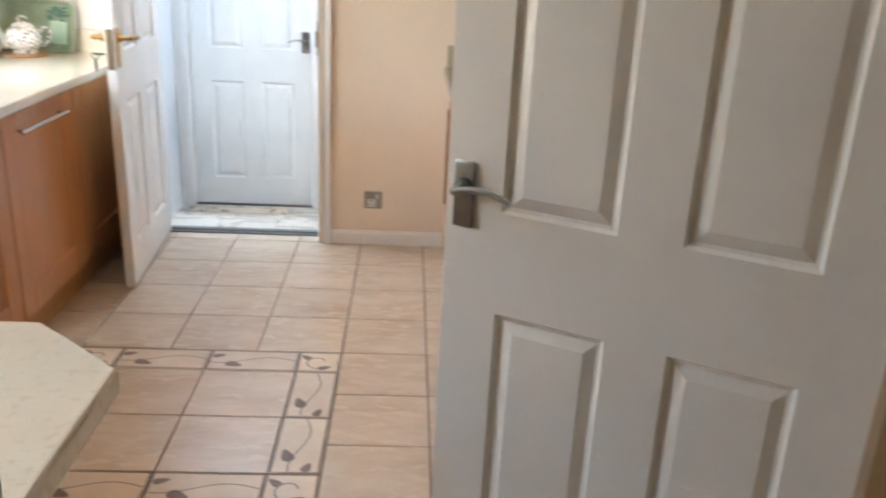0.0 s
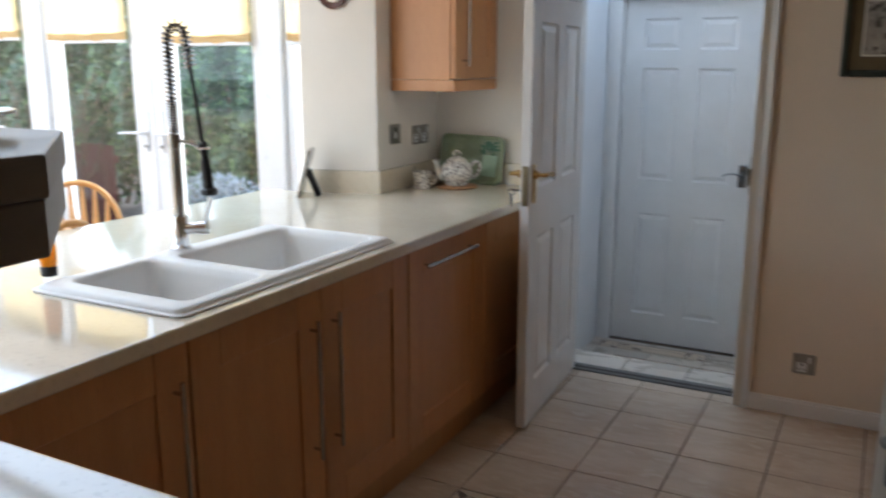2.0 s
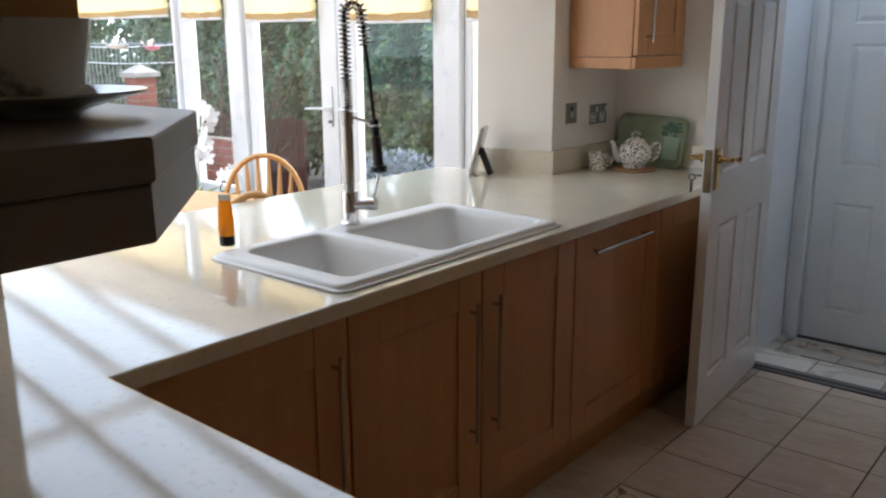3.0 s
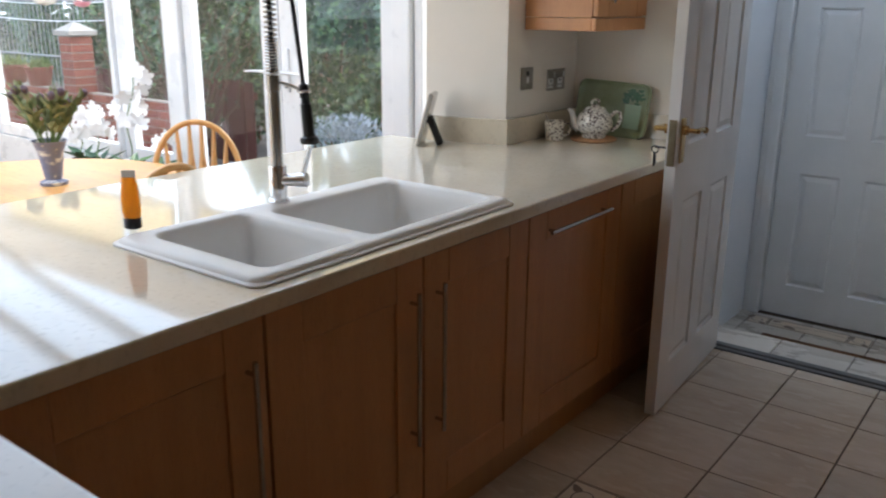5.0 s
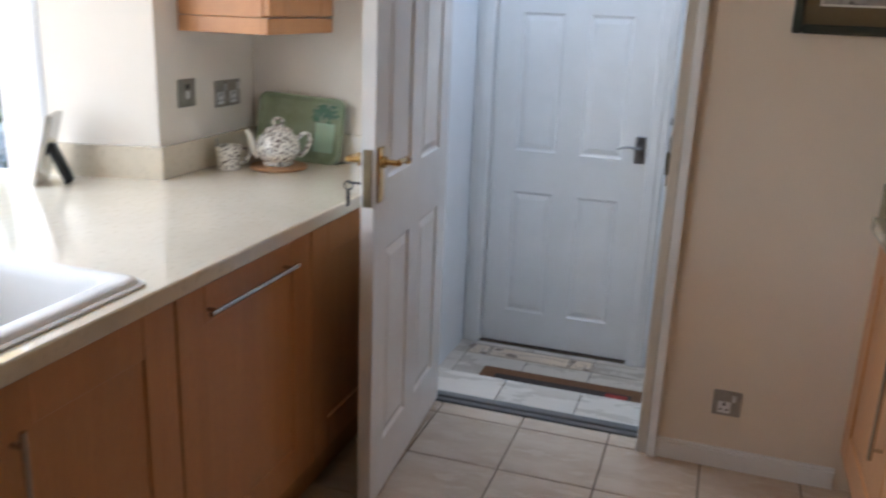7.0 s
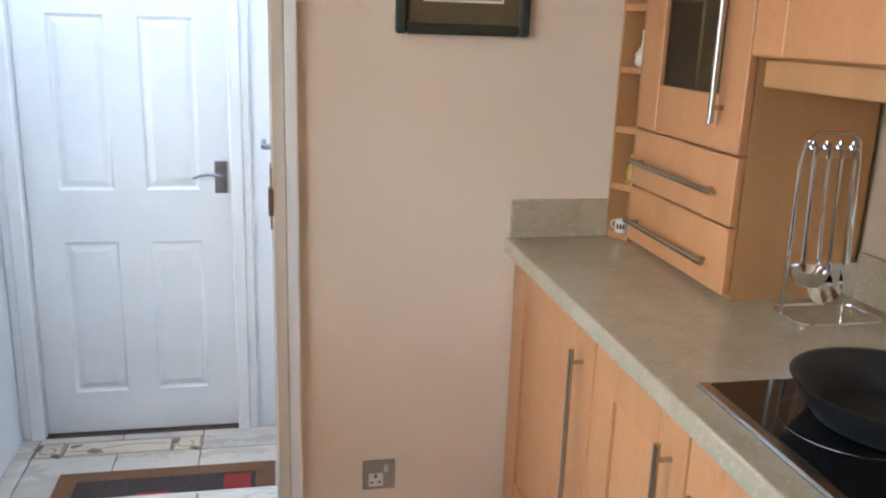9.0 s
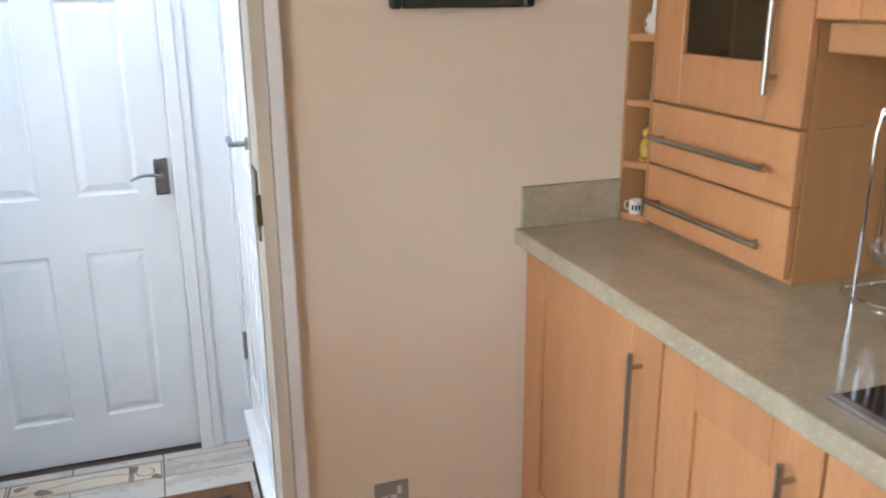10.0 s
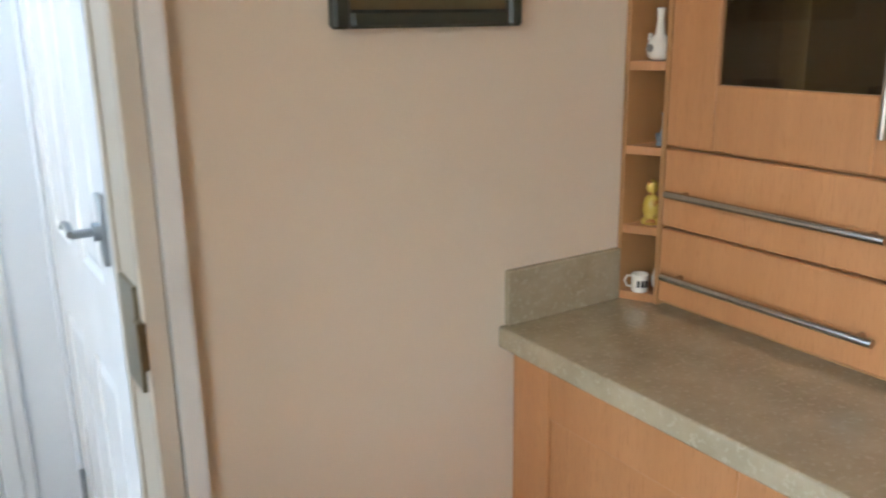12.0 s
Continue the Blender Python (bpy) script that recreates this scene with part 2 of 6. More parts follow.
LEAF_G = material("grey_green_leaf", (0.15, 0.18, 0.08, 1), (0.24, 0.27, 0.13, 1), 0.5, 0.65, 9.0)
BUD = material("purple_bud", srgb(84, 70, 84), srgb(110, 92, 100), 0.6, 0.7, 30.0)
SILVER = material("silver_leaf", srgb(112, 126, 136), srgb(150, 162, 170), 0.7, 0.8, 6.0)
BARK = material("twig_bark", srgb(78, 64, 52), srgb(96, 82, 66), 0.85, 0.95, 30.0, bump=0.4)
PETAL = material("orchid_petal", srgb(244, 242, 240), srgb(249, 247, 246), 0.5, 0.6, 8.0)
JASPER = material("blue_jasper", srgb(118, 124, 152), srgb(134, 140, 166), 0.5, 0.6, 9.0, speck=srgb(220, 220, 214), speck_scale=26, speck_at=0.62)
FENCE = material("red_stained_fence", srgb(66, 30, 30), srgb(84, 40, 38), 0.8, 0.9, 3.0, (6, 6, 0.6), bump=0.3, bump_scale=60, per_object=0.12)
BRICK = material("red_brick", srgb(112, 58, 48), srgb(134, 76, 64), 0.85, 0.95, 14.0, bump=0.4, bump_scale=90, per_object=0.14)
MORTAR = material("mortar", srgb(116, 108, 100), srgb(132, 124, 116), 0.9, 1.0, 30.0, bump=0.4, bump_scale=160)
CAPSTONE = material("pale_capstone", srgb(138, 136, 132), srgb(158, 155, 150), 0.8, 0.9, 12.0, bump=0.3, bump_scale=80)
PAVING = material("garden_paving", srgb(92, 88, 84), srgb(114, 110, 104), 0.85, 0.95, 5.0, bump=0.3, bump_scale=60)
RAIL = material("grey_railing", srgb(120, 126, 130), srgb(140, 146, 150), 0.5, 0.6, 10.0)
PINKISH = material("pink_plastic", srgb(206, 120, 140), srgb(214, 134, 150), 0.35, 0.45, 9.0)
PLAQUE = material("brown_glazed_china", srgb(70, 46, 44), srgb(120, 88, 82), 0.2, 0.3, 40.0)
GNOME = material("yellow_glaze", srgb(206, 176, 74), srgb(222, 196, 104), 0.2, 0.3, 30.0, speck=srgb(170, 96, 60), speck_scale=60, speck_at=0.6)


# ---- building helpers ----
def bm_box(bm, x0, x1, y0, y1, z0, z1, bevel=0.0, m=None, seg=1):
    made = bmesh.ops.create_cube(bm, size=1)["verts"]
    for v in made:
        v.co = Vector(((x0 + x1) / 2 + v.co.x * (x1 - x0), (y0 + y1) / 2 + v.co.y * (y1 - y0), (z0 + z1) / 2 + v.co.z * (z1 - z0)))
    if bevel:
        edges = list({e for v in made for e in v.link_edges})
        made = [v for v in bmesh.ops.bevel(bm, geom=edges, offset=bevel, segments=seg, profile=0.6, affect="EDGES")["verts"]]
        made = list({v for f in {f for v in made for f in v.link_faces} for v in f.verts})
    if m is not None:
        bmesh.ops.transform(bm, matrix=m, verts=made)
    return made


def boxes(*rows, bevel=0.0, seg=1):
    bm = bmesh.new()
    for r in rows:
        bm_box(bm, *r, bevel=bevel, seg=seg)
    return bm


def bm_cyl(bm, a, b, r0, r1=None, n=16):
    a, b = Vector(a), Vector(b)
    m = Matrix.Translation((a + b) / 2) @ (b - a).to_track_quat("Z", "Y").to_matrix().to_4x4()
    return bmesh.ops.create_cone(bm, cap_ends=True, segments=n, radius1=r0, radius2=r0 if r1 is None else r1, depth=(b - a).length, matrix=m)["verts"]


def bm_tube(bm, points, r, n=8, radii=None, closed=False):
    """A round tube along a line of points."""
    pts = [Vector(p) for p in points]
    rings, side = [], None
    for i, p in enumerate(pts):
        a, b = pts[max(i - 1, 0)], pts[min(i + 1, len(pts) - 1)]
        if closed:
            a, b = pts[i - 1], pts[(i + 1) % len(pts)]
        d = (b - a).normalized()
        if side is None or abs(side.dot(d)) > 0.98:
            side = d.orthogonal()
        side = (side - d * side.dot(d)).normalized()
        up = d.cross(side)
        rr = radii[i] if radii else r
        rings.append([bm.verts.new(p + rr * (math.cos(2 * math.pi * k / n) * side + math.sin(2 * math.pi * k / n) * up)) for k in range(n)])
    pairs = list(zip(rings, rings[1:])) + ([(rings[-1], rings[0])] if closed else [])
    for a, b in pairs:
        for k in range(n):
            bm.faces.new((a[k], a[(k + 1) % n], b[(k + 1) % n], b[k]))
    if not closed:
        bm.faces.new(rings[0][::-1])
        bm.faces.new(rings[-1])


def bm_lathe(bm, profile, n=32, centre=(0, 0, 0), squash=1.0):
    """Turns a profile of (radius, height) about the upright axis."""
    cx, cy, cz = centre
    rings = []
    for r, z in profile:
        rings.append([bm.verts.new((cx + r * math.cos(2 * math.pi * k / n), cy + squash * r * math.sin(2 * math.pi * k / n), cz + z)) for k in range(n)])
    for a, b in zip(rings, rings[1:]):
        for k in range(n):
            bm.faces.new((a[k], a[(k + 1) % n], b[(k + 1) % n], b[k]))
    bm.faces.new(rings[0][::-1])
    bm.faces.new(rings[-1])


def prism(outline, z0, z1, bevel=0.0):
    """An upright prism over an anticlockwise outline."""
    bm = bmesh.new()
    f = bm.faces.new([bm.verts.new((x, y, z1)) for x, y in outline])
    low = bmesh.ops.extrude_face_region(bm, geom=[f])["geom"]
    bmesh.ops.translate(bm, verts=[g for g in low if isinstance(g, bmesh.types.BMVert)], vec=(0, 0, z0 - z1))
    bmesh.ops.recalc_face_normals(bm, faces=bm.faces)
    if bevel:
        bmesh.ops.bevel(bm, geom=list(bm.edges), offset=bevel, segments=2, profile=0.6, affect="EDGES")
    return bm


def part(name, bm, mat, parent=None, label="", smooth=False, at=None):
    me = bpy.data.meshes.new(name)
    bmesh.ops.recalc_face_normals(bm, faces=bm.faces)
    bm.to_mesh(me)
    bm.free()
    me.materials.append(mat)
    if smooth:
        me.set_sharp_from_angle(angle=radians(38))
        for p in me.polygons:
            p.use_smooth = True
    ob = new(name, me)
    if parent is not None:
        ob.parent = parent
    if at is not None:
        ob.matrix_basis = at
    if label:
        ob["label"] = label
    return ob


def thing(name, label, category, at=None, group="", kind=""):
    ob = new(name)
    ob.empty_display_size = 0.05
    if at is not None:
        ob.matrix_basis = at
    return tagged(ob, label, category, group, kind)


def structure(name, bm, mat, label="", smooth=False):
    return tagged(part(name, bm, mat, None, "", smooth), label, "", "", "structure")


# ================= STRUCTURE =================
H = 2.4
UF = -0.174          # utility floor, one step down
FARY = 4.1           # kitchen face of the far wall
# floors
structure("floor", boxes((-1.1, 2.2, -1.3, 4.185, -0.12, -0.007), (-7.4, -1.1, 0.48, 4.185, -0.12, -0.007)), GROUT, "brown grouted floor under the beige tiles")
structure("utility_floor", boxes((-1.3, 0.3, 4.47, 5.4, UF - 0.12, UF - 0.007)), GROUT, "grouted lower floor of the utility room")
structure("doorstep", boxes((-0.95, -0.1, 4.185, 4.2605, -0.3, -0.007), (-1.108, -0.1, 4.2605, 4.47, -0.3, -0.007)), GROUT, "step between kitchen and utility room")
# far wall with the doorway to the utility room
# same wall as wall_north, split off to take the lit colour
structure("wall_alcove", boxes((-2.0, -0.965, FARY, 4.26, -0.3, H)), WALL_LIT, "plaster wall behind the teapot, window light put into its paler colour")
structure("wall_north", boxes((-0.105, 1.2, FARY, 4.224, -0.3, H), (-0.965, -0.105, FARY, 4.224, 2.03, H)), WALL,
          "cream painted plaster wall")
structure("wall_utility_return", boxes((-0.103, 1.2, 4.2245, 4.415, -0.3, H), (-1.108, -0.103, 4.2605, 4.47, 2.0, H), (-0.09, 0.1, 4.415, 4.47, -0.3, H)), WALL_COOL, "white utility wall beside the doorway")
# end of the thick wall between kitchen and dining room, beside the sink worktop
structure("wall_pillar", prism([(-1.602, FARY), (-1.98, FARY), (-1.93, 3.462), (-1.602, 3.553)], 0, H), WALL_LIT, "wall end beside the sink worktop, lightened in colour for the window light")
structure("wall_west", boxes((-1.95, -1.6, 0.5, 1.29, 0, H), (-1.95, -1.6, 1.29, 3.5, 2.34, H)), WALL, "cream wall over the opening to the dining room")
structure("wall_south", boxes((-2.6, -0.016, 0.48, 0.618, 0, H), (-7.4, -6.6, 0.48, 0.618, 0, H), (-6.6, -2.6, 0.48, 0.618, 0, 0.9), (-6.6, -2.6, 0.48, 0.618, 2.1, H)), WALL,
          "cream wall behind the worktop beside the entrance")
structure("trim_entrance", boxes((-0.016, -0.002, 0.47, 0.628, 0, 2.1), bevel=0.002), TRIM, "white painted lining of the entrance opening")
# side and hall walls, toned down to limit bounce; the hall ones are unseen
structure("wall_east", boxes((1.08, 1.2, -1.3, 0.44, 0, H), (1.08, 1.2, 1.25, FARY, 0, H), (1.08, 1.2, 0.44, 1.25, 2.03, H)), WALL_LOW_BOUNCE, "side wall, darkened to tan to cut bounce light")
structure("wall_hall_south", boxes((-1.1, 2.2, -1.4, -1.3, 0, H)), WALL_LOW_BOUNCE, "unseen hall wall, darkened to tan to cut bounce light")
structure("wall_hall_west", boxes((-1.1, -1.0, -1.3, 0.48, 0, H)), WALL_LOW_BOUNCE, "unseen hall wall, darkened to tan to cut bounce light")
structure("wall_hall_east", boxes((2.1, 2.2, -1.3, 4.1, 0, H)), WALL_LOW_BOUNCE, "unseen wall beyond the side door, darkened to cut bounce light")
structure("wall_dining_west", boxes((-7.4, -7.3, 0.618, 4.0, 0, H)), WALL, "cream dining room wall")
structure("ceiling", boxes((-1.95, 2.2, -1.4, 4.47, H, H + 0.12)), CEILING, "white ceiling")
# glazed lean-to roof over the dining room
RZ0, RZ1 = 2.32, 3.1


def roof_z(x):
    return RZ0 + (RZ1 - RZ0) * (x + 7.35) / 5.4


bars = bmesh.new()
tilt = math.atan2(RZ1 - RZ0, 5.4)
for k in range(7):
    y = 0.66 + 0.53 * k
    bm_box(bars, -2.78, 2.78, -0.03, 0.03, -0.05, 0.05, bevel=0.006, m=Matrix.Translation((-4.65, y, (RZ0 + RZ1) / 2)) @ Matrix.Rotation(-tilt, 4, "Y"))
for x in (-7.35, -4.6, -1.98):
    bm_box(bars, x - 0.03, x + 0.03, 0.62, 3.9, roof_z(x) - 0.045, roof_z(x) + 0.045, bevel=0.006)
structure("trim_roof_bars", bars, UPVC, "white glazing bars of the lean-to roof")
bm = bmesh.new()
bm_box(bm, -2.76, 2.76, 0.6, 3.95, 0.052, 0.06, m=Matrix.Translation((-4.65, 0, (RZ0 + RZ1) / 2)) @ Matrix.Rotation(-tilt, 4, "Y"))
roof = structure("window_roof", bm, PANE, "clear glass of the lean-to roof")
roof.visible_shadow = False
structure("wall_dining_gables", boxes((-7.4, -1.95, 0.48, 0.618, H, RZ1 + 0.1), (-1.95, -1.83, 0.48, 4.1, H + 0.125, RZ1 + 0.1)), WALL, "cream wall below the lean-to roof")
# dining room window wall: piers at both ends and a lintel
structure("wall_dining_north", boxes((-7.4, -7.3, 3.86, 4.0, 0, H), (-7.3, -2.0, 3.86, 4.0, 2.12, H), (-2.04, -1.98, 3.86, 4.1, 0, H)), WALL, "wall round the dining room windows")
# utility room
structure("wall_utility_north", boxes((-1.3, -1.075, 5.235, 5.4, UF, H), (-0.245, 0.1, 5.235, 5.4, UF, H), (-1.075, -0.245, 5.235, 5.4, 1.83, H), (-1.075, -0.245, 5.32, 5.4, UF, 1.83)), WALL_COOL,
          "white utility room wall")
structure("wall_utility_west", boxes((-1.3, -1.108, 4.2605, 5.2345, -0.3, 0.3), (-1.3, -1.108, 4.2605, 5.2345, 2.04, H), (-1.3, -1.108, 4.2605, 4.3, 0.3, 2.04), (-1.3, -1.108, 4.74, 5.2345, 0.3, 2.04)),
          WALL_COOL, "white utility room wall with a tall window")
structure("wall_utility_east", boxes((-0.112, 0.1, 5.17, 5.235, UF, H), (-0.112, 0.1, 4.47, 5.17, UF, -0.04), (-0.112, 0.1, 4.47, 5.17, 1.96, H)), WALL_COOL,
          "white utility wall round the back door")
structure("utility_ceiling", boxes((-1.3, -1.0, 4.47, 5.4, H, H + 0.12), (-0.2, 0.1, 4.47, 5.4, H, H + 0.12), (-1.0, -0.2, 4.47, 4.6, H, H + 0.12), (-1.0, -0.2, 5.15, 5.4, H, H + 0.12)), CEILING,
          "white ceiling round an added roof light")
# unseen, added to light the utility room from above
structure("window_skylight", boxes((-1.02, -0.18, 4.58, 5.17, H + 0.121, H + 0.127)), DIMMED_PANE, "unseen roof light added to brighten the utility room, dimmed by its tint")
structure("door_sill", boxes((-0.135, 0.05, 4.475, 5.165, -0.04, -0.012), bevel=0.003), TRIM, "cream painted back door sill")
# skirting on the far wall
sk = bmesh.new()
bm_box(sk, -0.0715, 0.485, FARY - 0.016, FARY - 0.001, 0.0, 0.062, bevel=0.002)
bm_box(sk, -0.0715, 0.485, FARY - 0.011, FARY - 0.001, 0.062, 0.072, bevel=0.002)
structure("baseboard", sk, TRIM, "cream gloss skirting board")


# ---- doorway frame between kitchen and utility room ----
def architrave(bm, x0, x1, y0, y1, z0, z1):
    bm_box(bm, x0, x1, y0, y1, z0, z1, bevel=0.004)


fr = bmesh.new()
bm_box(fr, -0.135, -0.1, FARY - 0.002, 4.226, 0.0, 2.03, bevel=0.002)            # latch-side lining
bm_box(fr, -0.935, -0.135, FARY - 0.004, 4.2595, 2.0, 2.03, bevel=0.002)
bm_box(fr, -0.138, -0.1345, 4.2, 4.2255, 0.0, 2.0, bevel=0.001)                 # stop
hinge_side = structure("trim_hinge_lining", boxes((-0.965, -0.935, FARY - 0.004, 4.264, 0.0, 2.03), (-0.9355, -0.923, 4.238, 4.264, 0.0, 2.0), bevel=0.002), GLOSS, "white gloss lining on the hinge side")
# the lining's brown tone is painted shade
frame_k = structure("trim_utility_doorway", fr, LINING_SHADED, "cream gloss lining of the utility doorway, its shade put into the colour")
fr = bmesh.new()
bm_box(fr, -0.99, -0.94, FARY - 0.018, FARY - 0.001, 0.0, 2.06, bevel=0.004)
bm_box(fr, -0.9395, -0.1025, FARY - 0.018, FARY - 0.001, 2.034, 2.06, bevel=0.004)
structure("trim_moulding", prism([(-0.1015, FARY - 0.001), (-0.1015, FARY - 0.0215), (-0.0765, FARY - 0.028), (-0.072, FARY - 0.028), (-0.072, FARY - 0.001)], 0.0, 2.06), GLOSS,
          "white gloss splayed moulding beside the doorway")
structure("trim_doorway_face", boxes((-0.1352, -0.102, FARY - 0.012, FARY - 0.0025, 0.0, 2.03), bevel=0.003), FACE_SHADED, "gloss front edge of the door frame, shaded to cream in its colour")
structure("trim_utility_architrave", fr, TRIM, "white gloss architrave of the utility doorway")
sp = bmesh.new()
bm_box(sp, -0.141, -0.1342, 4.108, 4.19, 0.925, 1.08, bevel=0.001)
bm_box(sp, -0.1455, -0.1338, 4.084, 4.108, 0.965, 1.035, bevel=0.002)
part("strike_plate", sp, BRASS_OLD, frame_k, "dull brass strike plate")
for z in (0.33, 0.71, 1.09):
    hg = bmesh.new()
    bm_cyl(hg, (-0.9275, 4.2315, z), (-0.9275, 4.2315, z + 0.06), 0.0065, n=12)
    part("hinge", hg, SATIN, hinge_side, "small steel hinge", True)
structure("trim_utility_door", boxes((-1.075, -1.022, 5.214, 5.31, UF, 1.8), (-0.293, -0.245, 5.214, 5.31, UF, 1.8), (-1.075, -0.245, 5.214, 5.31, 1.806, 1.86),
                                     (-1.105, -1.07, 5.222, 5.236, UF, 1.8), (-0.25, -0.215, 5.222, 5.236, UF, 1.8), bevel=0.005), GLOSS, "white gloss frame of the inner door")
# threshold strip
th = bmesh.new()
bm_box(th, -0.934, -0.136, 4.188, 4.214, -0.006, 0.006, bevel=0.002)
bm_box(th, -0.934, -0.136, 4.2135, 4.254, -0.006, 0.013, bevel=0.004)
tagged(part("threshold_strip", th, THRESH), "worn grey metal threshold strip across the doorway", "threshold")


# ---- six-panel doors ----
def door_leaf(width, height, thick=0.038):
    """A moulded six-panel leaf, hinge edge at x = 0, underside at z = 0, faces at y = 0 and y = thick."""
    bm = bmesh.new()
    st, mid = 0.112, 0.112
    pw = (width - 2 * st - mid) / 2
    cols = ((st, st + pw), (st + pw + mid, width - st))
    rows_ = ((0.17, 0.775), (0.972, 1.60), (1.70, height - 0.1))
    xs = sorted({0, width, *[v for c in cols for v in c]})
    zs = sorted({0, height, *[v for r in rows_ for v in r]})
    for y, flip in ((0.0, 1), (thick, -1)):
        vs = {(x, z): bm.verts.new((x, y, z)) for x in xs for z in zs}
        for xa, xb in zip(xs, xs[1:]):
            for za, zb in zip(zs, zs[1:]):
                ring = [vs[xa, za], vs[xb, za], vs[xb, zb], vs[xa, zb]]
                if (xa, xb) in cols and (za, zb) in rows_:
                    for inset, depth in ((0.006, 0.007), (0.013, 0.009), (0.036, 0.0015), (None, 0)):
                        if inset is None:
                            bm.faces.new(ring)
                            break
                        nxt = [bm.verts.new((xx, y + flip * depth, zz)) for xx, zz in
                               ((xa + inset, za + inset), (xb - inset, za + inset), (xb - inset, zb - inset), (xa + inset, zb - inset))]
                        for k in range(4):
                            bm.faces.new((ring[k], ring[(k + 1) % 4], nxt[(k + 1) % 4], nxt[k]))
                        ring = nxt
                else:
                    bm.faces.new(ring)
    b = [bm.verts.new((x, y, z)) for x, y, z in ((0, 0, 0), (width, 0, 0), (width, thick, 0), (0, thick, 0), (0, 0, height), (width, 0, height), (width, thick, height), (0, thick, height))]
    for f in ((0, 1, 2, 3), (4, 7, 6, 5), (0, 3, 7, 4), (1, 5, 6, 2)):
        bm.faces.new([b[i] for i in f])
    bmesh.ops.remove_doubles(bm, verts=bm.verts, dist=0.0001)
    return bm


def lever(bm, x, y, z, out, along, length=0.11, r=0.0075, curve=0.012):
    """A lever handle whose neck comes out along y and whose arm runs along x."""
    bm_cyl(bm, (x, y, z), (x, y + out * 0.012, z), 0.016, n=20)
    bm_cyl(bm, (x, y, z), (x, y + out * 0.045, z), 0.008, n=12)
    pts = [(x + along * length * k / 8, y + out * 0.045, z + curve * math.sin(math.pi * k / 8) - 0.006 * k / 8) for k in range(9)]
    bm_tube(bm, pts, r, 10, radii=[r * (1 - 0.045 * k) for k in range(9)])


# entrance door, standing open
m_entry = Matrix.Translation((1.052, 1.243, 0.012)) @ Matrix.Rotation(radians(150.8), 4, "Z")
entry = thing("door_1", "white moulded six-panel door with chrome lever handle, standing open", "door", m_entry, kind="structure")
part("leaf", door_leaf(0.762, 1.981), DOOR_WARM, entry)
hp = bmesh.new()
bm_box(hp, 0.704, 0.746, 0.0382, 0.046, 0.935, 1.06, bevel=0.003)
lever(hp, 0.724, 0.046, 1.014, 1, -1, 0.11)
bm_box(hp, 0.704, 0.746, -0.008, -0.0002, 0.935, 1.06, bevel=0.003)
lever(hp, 0.724, -0.008, 1.014, -1, -1, 0.11)
part("door_handle", hp, PEWTER, entry, "dark chrome lever on a square plate", True)

# kitchen door to the utility room, folded back against the cabinets
ang = math.degrees(math.atan2(3.416 - 4.19, -0.877 + 0.932))
m_k = Matrix.Translation((-0.93, 4.188, 0.012)) @ Matrix.Rotation(radians(ang), 4, "Z") @ Matrix.Translation((0, 0.0, 0))
kdoor = thing("door_2", "white six-panel door with brass lever handles, wide open beside the cabinets", "door", m_k, kind="structure")
part("leaf", door_leaf(0.775, 1.975), GLOSS, kdoor)
hk = bmesh.new()
bm_box(hk, 0.7755, 0.7785, 0.006, 0.032, 0.912, 1.066, bevel=0.001)     # lock face on the edge
part("lock_face", hk, BRASS_OLD, kdoor, "dull brass lock face on the door edge")
hk = bmesh.new()
for y, o in ((0.038, 1), (0.0, -1)):
    ya, yb = (y + 0.0002, y + 0.007) if o > 0 else (y - 0.007, y - 0.0002)
    bm_box(hk, 0.715, 0.757, ya, yb, 0.92, 1.07, bevel=0.003)
    lever(hk, 0.736, y + o * 0.007, 1.03, o, -1, 0.085, 0.009, 0.004)
    bm_cyl(hk, (0.654, y + o * 0.052, 1.024), (0.644, y + o * 0.052, 1.024), 0.011, 0.009)
part("door_handle", hk, BRASS, kdoor, "polished brass lever handles", True)
ky = bmesh.new()
bm_cyl(ky, (0.735, -0.05, 0.966), (0.735, -0.002, 0.966), 0.0035)
bm_tube(ky, [(0.735, -0.05 + 0.012 * math.cos(a), 0.958 + 0.012 * math.sin(a)) for a in [2 * math.pi * k / 16 for k in range(16)]], 0.002, 6, closed=True)
bm_box(ky, 0.728, 0.742, -0.054, -0.048, 0.9, 0.948, bevel=0.002)
bm_box(ky, 0.738, 0.75, -0.046, -0.043, 0.91, 0.94, bevel=0.001)
part("key", ky, IRON, kdoor, "dark steel keys hanging from the lock", True)

# inner door at the end of the utility room, shut
m_u = Matrix.Translation((-1.019, 5.268, UF + 0.004))
udoor = thing("door_3", "white six-panel inner door, shut, with dark nickel lever handle", "door", m_u, kind="structure")
part("leaf", door_leaf(0.724, 1.968), GLOSS, udoor)
hu = bmesh.new()
bm_box(hu, 0.666, 0.712, -0.008, -0.0002, 0.96, 1.084, bevel=0.003)
lever(hu, 0.69, -0.008, 1.03, -1, -1, 0.1, 0.0065)
part("door_handle", hu, PEWTER, udoor, "dark nickel lever on a square plate", True)
# back door in the side wall
m_b = Matrix.Translation((-0.106, 4.44, -0.008)) @ Matrix.Rotation(radians(90), 4, "Z")
bdoor = thing("door_4", "white panelled back door, shut, with grey lever handle", "door", m_b, kind="structure")
part("leaf", door_leaf(0.75, 1.96, 0.043), GLOSS, bdoor, at=Matrix.Translation((-0.022, -0.045, 0)))
hb = bmesh.new()
